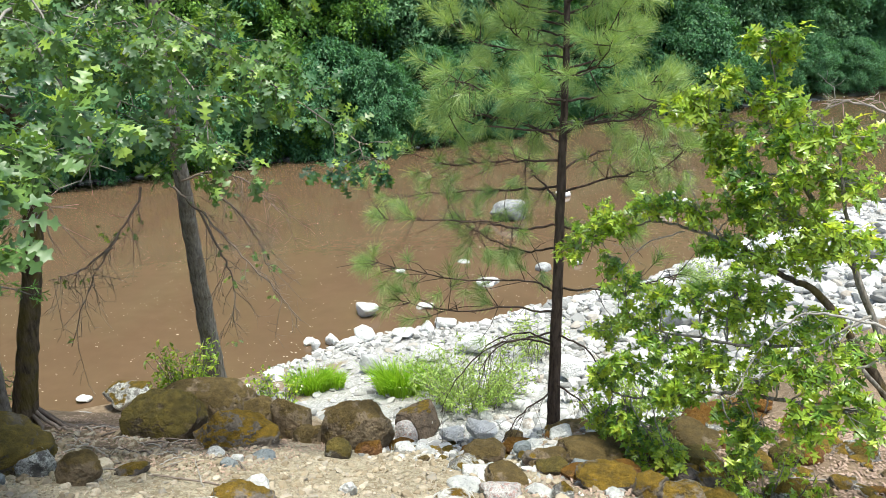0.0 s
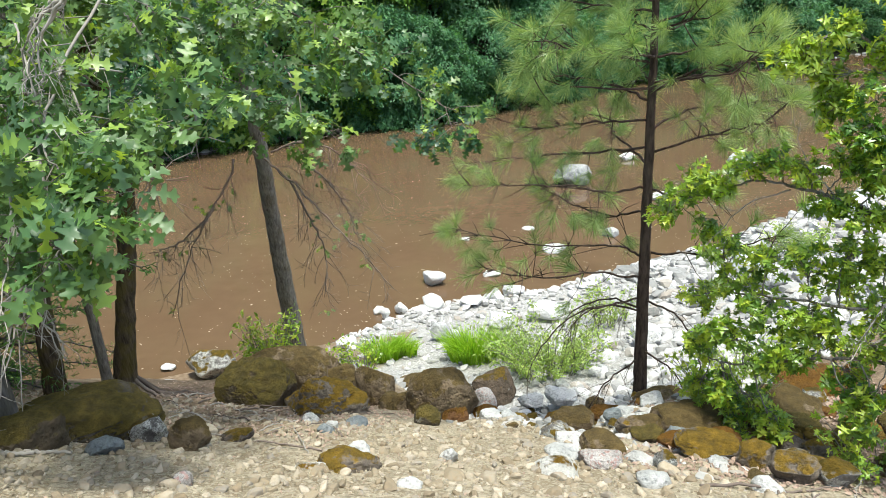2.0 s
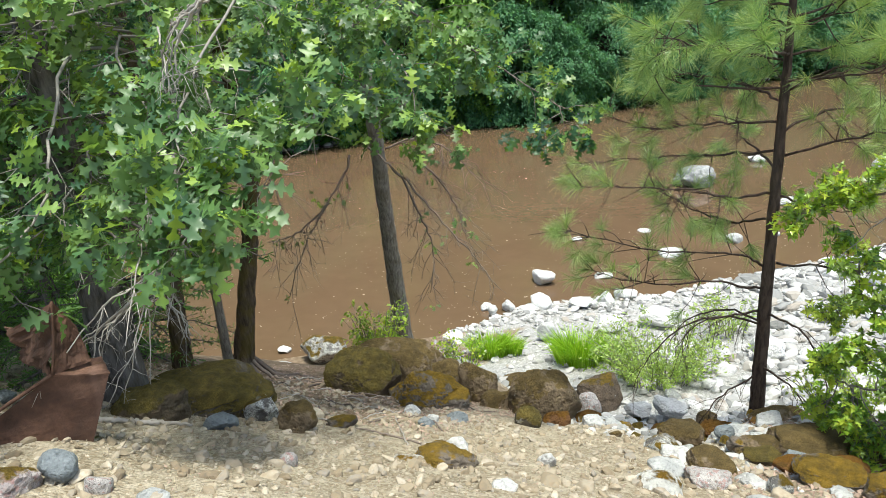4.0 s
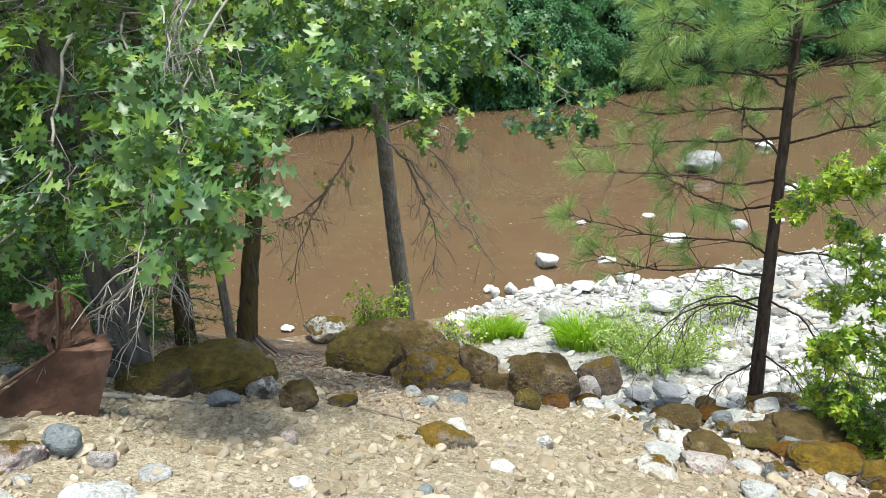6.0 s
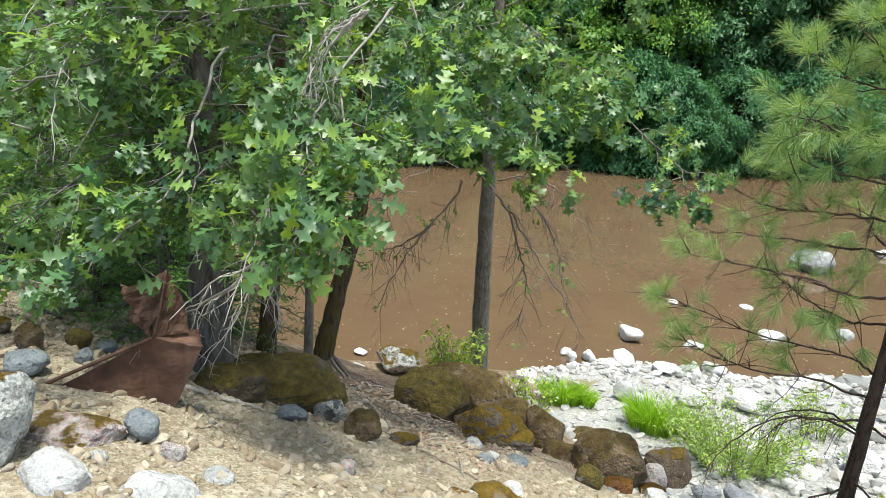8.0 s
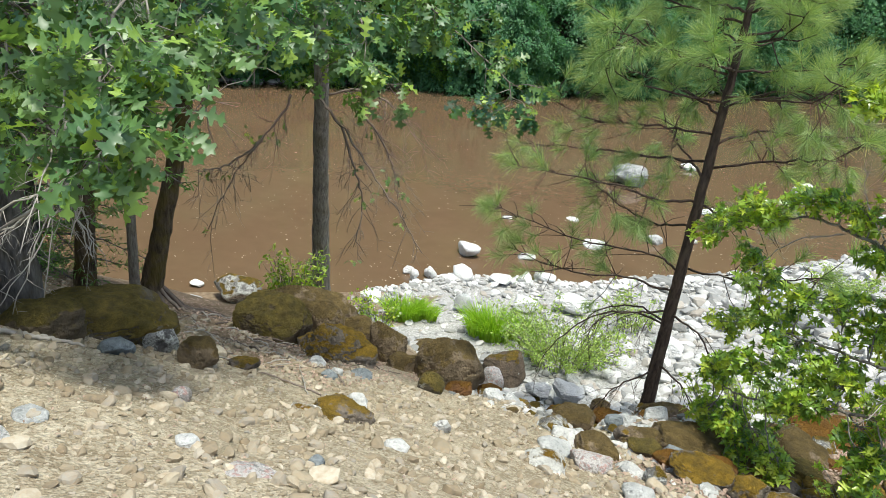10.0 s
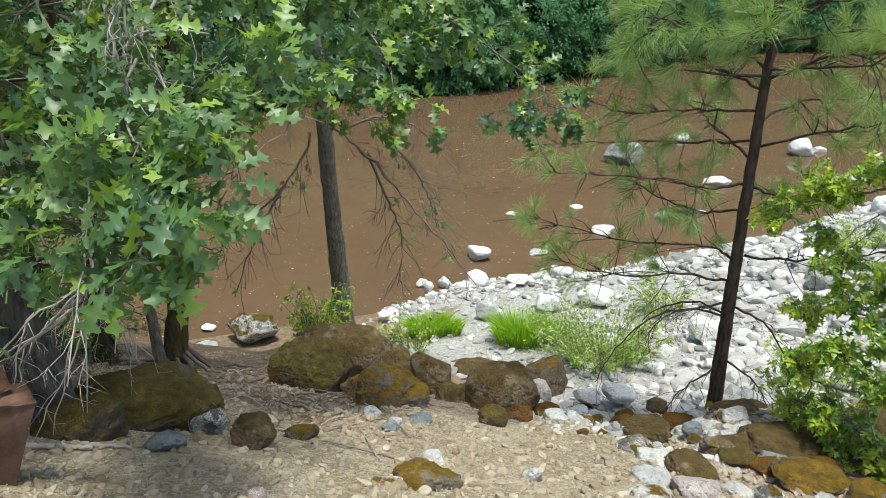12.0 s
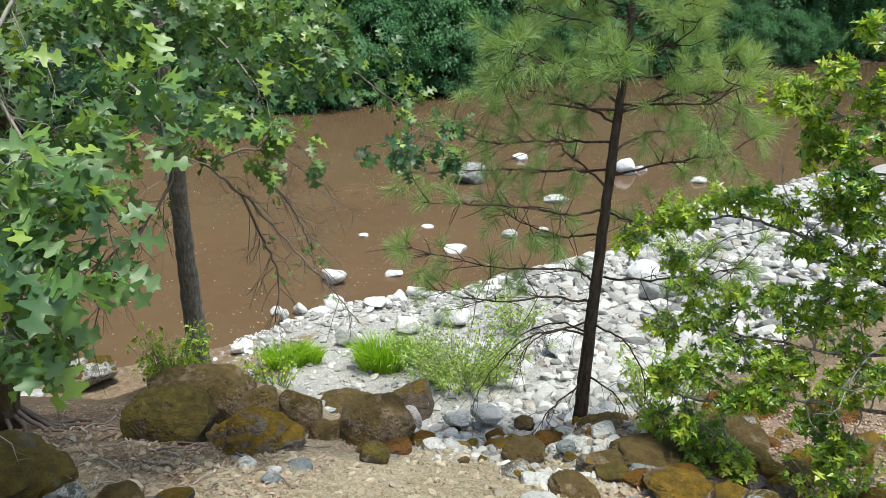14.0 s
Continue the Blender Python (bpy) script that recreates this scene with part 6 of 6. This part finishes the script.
# ---- rusty scrap ----
def build_scrap():
    scrap = thing("scrap_bucket", "crumpled rust-brown steel bucket half sunk in the slope", "scrap metal", at=(0, 0, 0))
    turn = radians(37)
    right, back = np.array([math.cos(turn), math.sin(turn), 0]), np.array([-math.sin(turn), math.cos(turn), 0])
    o = np.array([-3.74, 1.44, 4.84])

    def at(u, v, w):
        return o + right * u + back * w + np.array([0, 0, v])

    def sheet(name, corners, n, crumple, seed, thick=0.008):
        """A dented steel sheet between four corners."""
        rng = random.Random(seed)
        off = Vector((rng.uniform(-9, 9), rng.uniform(-9, 9), 0))
        a, b, c, d = (np.array(k, float) for k in corners)
        nrm = unit(np.cross(b - a, d - a))
        front, s = [], Soup()
        for j in range(n + 1):
            for i in range(n + 1):
                u, v = i / n, j / n
                p = (a * (1 - u) + b * u) * (1 - v) + (d * (1 - u) + c * u) * v
                k = noise.noise(Vector((u * 3, v * 3, 0)) + off) * crumple + noise.noise(Vector((u * 9, v * 9, 1)) + off) * crumple * 0.35
                front.append(p + nrm * k)
        front = np.array(front)
        w = n + 1
        q = [(j * w + i, j * w + i + 1, (j + 1) * w + i + 1, (j + 1) * w + i) for j in range(n) for i in range(n)]
        m = len(front)
        rear = [tuple(m + i for i in reversed(f)) for f in q]
        rim = [i for i in range(w)] + [j * w + n for j in range(1, w)] + [n * w + i for i in range(n - 1, -1, -1)] + [j * w for j in range(n - 1, 0, -1)]
        edge = [(rim[k], m + rim[k], m + rim[(k + 1) % len(rim)], rim[(k + 1) % len(rim)]) for k in range(len(rim))]
        s.add(np.concatenate([front, front - nrm * thick]), q + rear + edge)
        part(name, s, RUST, scrap, "", False)

    sheet("side_panel", (at(-0.022, -0.05, 0.0), at(0.62, -0.16, 0.05), at(0.767, 0.194, 0.12), at(0.545, 0.268, 0.04)), 16, 0.008, 1)
    sheet("flange", (at(0.54, 0.272, 0.038), at(0.775, 0.20, 0.115), at(0.72, 0.25, 0.22), at(0.525, 0.275, 0.16)), 10, 0.012, 2)
    sheet("back_plate", (at(0.548, 0.27, 0.045), at(0.69, 0.262, 0.16), at(0.65, 0.45, 0.20), at(0.610, 0.616, 0.12)), 14, 0.022, 3)
    sheet("torn_plate", (at(0.36, 0.24, 0.26), at(0.545, 0.275, 0.05), at(0.606, 0.612, 0.115), at(0.32, 0.44, 0.30)), 20, 0.055, 4)
    sheet("torn_plate", (at(0.30, 0.33, 0.36), at(0.36, 0.24, 0.27), at(0.34, 0.44, 0.31), at(0.27, 0.45, 0.33)), 10, 0.05, 5)
    lip = Soup()
    tube(lip, bend([at(-0.03, 0.0, -0.004), at(0.26, 0.14, 0.012), at(0.545, 0.277, 0.036)], 6), [0.010] * 13, 6)
    part("lip", lip, RUST, scrap, "rolled rusty edge")
    fold = Soup()
    tube(fold, bend([at(0.548, 0.275, 0.04), at(0.585, 0.45, 0.08), at(0.608, 0.62, 0.115)], 6), [0.007] * 13, 6)
    part("fold", fold, RUST, scrap, "bent rusty edge")


build_scrap()


# ---- driftwood, sticks ----
def stick(name, pts, r, label, material, seed, sides=8):
    rng = random.Random(seed)
    line = bend(pts, 7, 0.006, rng)
    s = Soup()
    tube(s, line, np.linspace(r, r * 0.55, len(line)), sides)
    ob = new(name, s.mesh(name, material))
    tagged(ob, label, "driftwood" if r > 0.02 else "stick", "sticks on the slope")


def ground_stick(x, y, turn, length, r, label, material, seed, lift=0.01):
    pts = []
    for k in range(4):
        u = (k / 3 - 0.5) * length
        px, py = x + u * math.cos(radians(turn)), y + u * math.sin(radians(turn))
        pts.append((px, py, float(ground_height(px, py)) + r * 0.6 + lift * (k % 2)))
    stick("stick" if r < 0.02 else "driftwood", pts, r, label, material, seed)


ground_stick(-3.72, 2.38, 30, 0.36, 0.02, "weathered grey plank of driftwood by the rusty plate", PALE_WOOD, 1)
ground_stick(-3.6, 2.55, 26, 0.30, 0.016, "split grey driftwood in dry grass", PALE_WOOD, 2)
_r = random.Random(9)
for _k in range(62):
    ground_stick(_r.uniform(-4.9, -2.6) if _k < 48 else _r.uniform(0.2, 1.9), _r.uniform(3.4, 5.6), _r.uniform(0, 180), _r.uniform(0.3, 0.9), _r.uniform(0.004, 0.011),
                 "thin dead stick lying in the litter", TWIG if _k % 2 else PALE_WOOD, 20 + _k, 0.03)


# ---- litter, dry grass and loose stones ----
def build_litter():
    rng = random.Random(15)
    s = Soup()
    v, f = LEAVES["bit"]
    w, g = LEAVES["lance"]
    for k in range(15000):
        u = rng.random()
        if u < 0.30:
            x, y = rng.uniform(-6.0, -2.4), rng.uniform(3.6, 6.4)
        elif u < 0.90:
            x, y = rng.uniform(-0.5, 2.9) + rng.uniform(0, 0.3), rng.uniform(3.9, 7.2)
        else:
            x, y = rng.uniform(-7.5, 2.0), rng.uniform(0.8, 5.0)
        way = [rng.gauss(0, 1), rng.gauss(0, 1), rng.gauss(0, 0.25)]
        m = leaf_frame(way, unit(np.array([0, 0, 1]) + random_unit(rng) * 0.6), rng.uniform(0.025, 0.06) * (0.8 if u < 0.3 else 1.0 if u < 0.9 else 0.45))
        a, b = (v, f) if k % 3 else (w, g)
        s.add(a @ m.T + (x, y, float(ground_height(x, y)) + 0.012), b)
    tagged(new("leaf_litter", s.mesh("leaf_litter", LITTER)), "dry brown fallen leaves scattered over the slope", "leaf litter", kind="stuff")
    s = Soup()
    for k in range(9000):
        x, y = rng.uniform(-7.0, 0.6), rng.uniform(0.7, 4.9)
        if ripple(x, y, 1.1) + rng.uniform(-0.5, 0.5) < 0.1:
            continue
        h = rng.uniform(0.015, 0.055)
        b = np.array([x, y, float(ground_height(x, y)) - 0.004])
        out = np.array([rng.gauss(0, 1.0), rng.gauss(0, 1.0), 0.7])
        e = b + unit(out) * h
        side = unit([rng.gauss(0, 1), rng.gauss(0, 1), 0]) * 0.0009
        m2 = (b + e) / 2 + random_unit(rng) * h * 0.12
        s.add([b - side, b + side, m2 + side, m2 - side, e], [(0, 1, 2, 3), (3, 2, 4)])
    tagged(new("dry_grass", s.mesh("dry_grass", STRAW, False)), "short straw-coloured dry grass on the slope", "dry grass", kind="stuff")


build_litter()


def build_foot_rocks():
    """Mossy rocks bedded close together where the bank meets the gravel."""
    rng = random.Random(91)
    kinds = (("brown", "rounded brown rock bedded among mossy bank rocks"), ("gold", "low rock with a golden moss cap"), ("moss", "low mossy rock bedded in leaf litter"),
             ("rust", "orange-brown mossy rock bedded in the bank"), ("brown", "flat brown rock half sunk in the bank"), ("lich", "small grey rock with lichen in the bank"))
    spots = []
    while len(spots) < 95:
        u = rng.random()
        x = -2.1 + 4.7 * u
        y = (6.6 - 0.55 * (x + 2.1) if x < 0 else 5.35 + 0.1 * x) + rng.gauss(0, 0.62)
        r = 0.10 + 0.22 * rng.random() ** 2
        if y < 4.0 or any((x - a) ** 2 + (y - b) ** 2 < (0.40 * (r + c)) ** 2 for a, b, c in spots):
            continue
        spots.append((x, y, r))
        kind, label = kinds[rng.choices(range(6), (4, 7, 1, 4, 3, 3))[0]]
        w, h = r * rng.uniform(1.0, 1.5), r * rng.uniform(0.55, 0.85)
        stone("rock", kind, x, y, float(ground_height(x, y)) - h * 0.35, w, w * rng.uniform(0.7, 0.9), h, rng.uniform(0, 180), label)


build_foot_rocks()
stone_field("gravel", "white and grey gravel of the river bar", on_bar, 76000, 0.017, 0.32, GRAVEL, 71, 8.0)
stone_field("waterline_gravel", "white gravel and cobbles along the waterline", at_waterline, 3400, 0.03, 0.24, GRAVEL, 72, 4.0)
stone_field("slope_gravel", "small pale stones scattered through the dirt slope", on_slope, 30000, 0.009, 0.065, SLOPE, 73, 7.0, 0.08, (0.6, 1.1))
stone_field("foot_gravel", "mixed white and brown stones at the slope's foot", on_foot, 1700, 0.015, 0.11, GRAVEL, 74, 3.5, 0.04)
single_pebbles("cobble", "white cobble on the gravel bar", "cobbles of the bar", on_bar_near, 75, 0.05, 0.34, STONE["white"], 75)
single_pebbles("cobble", "white cobble at the water's edge", "cobbles of the waterline", on_left_shore, 110, 0.06, 0.28, STONE["chalk"], 81)
single_pebbles("cobble", "pale grey cobble on the gravel bar", "cobbles of the bar", on_bar_near, 45, 0.05, 0.28, STONE["pale"], 78)
single_pebbles("cobble", "brown-stained white cobble on the gravel bar", "cobbles of the bar", on_bar_near, 25, 0.05, 0.24, STONE["half"], 79)
single_pebbles("stone", "small pale stone bedded in the dry slope", "stones of the slope", on_slope, 75, 0.03, 0.15, SLOPE, 76)
single_pebbles("stone", "stone at the foot of the bank", "stones of the slope's foot", on_foot, 60, 0.07, 0.19, STONE["pale"], 77)
single_pebbles("stone", "white stone at the foot of the bank", "stones of the slope's foot", on_foot, 65, 0.06, 0.20, STONE["white"], 80)
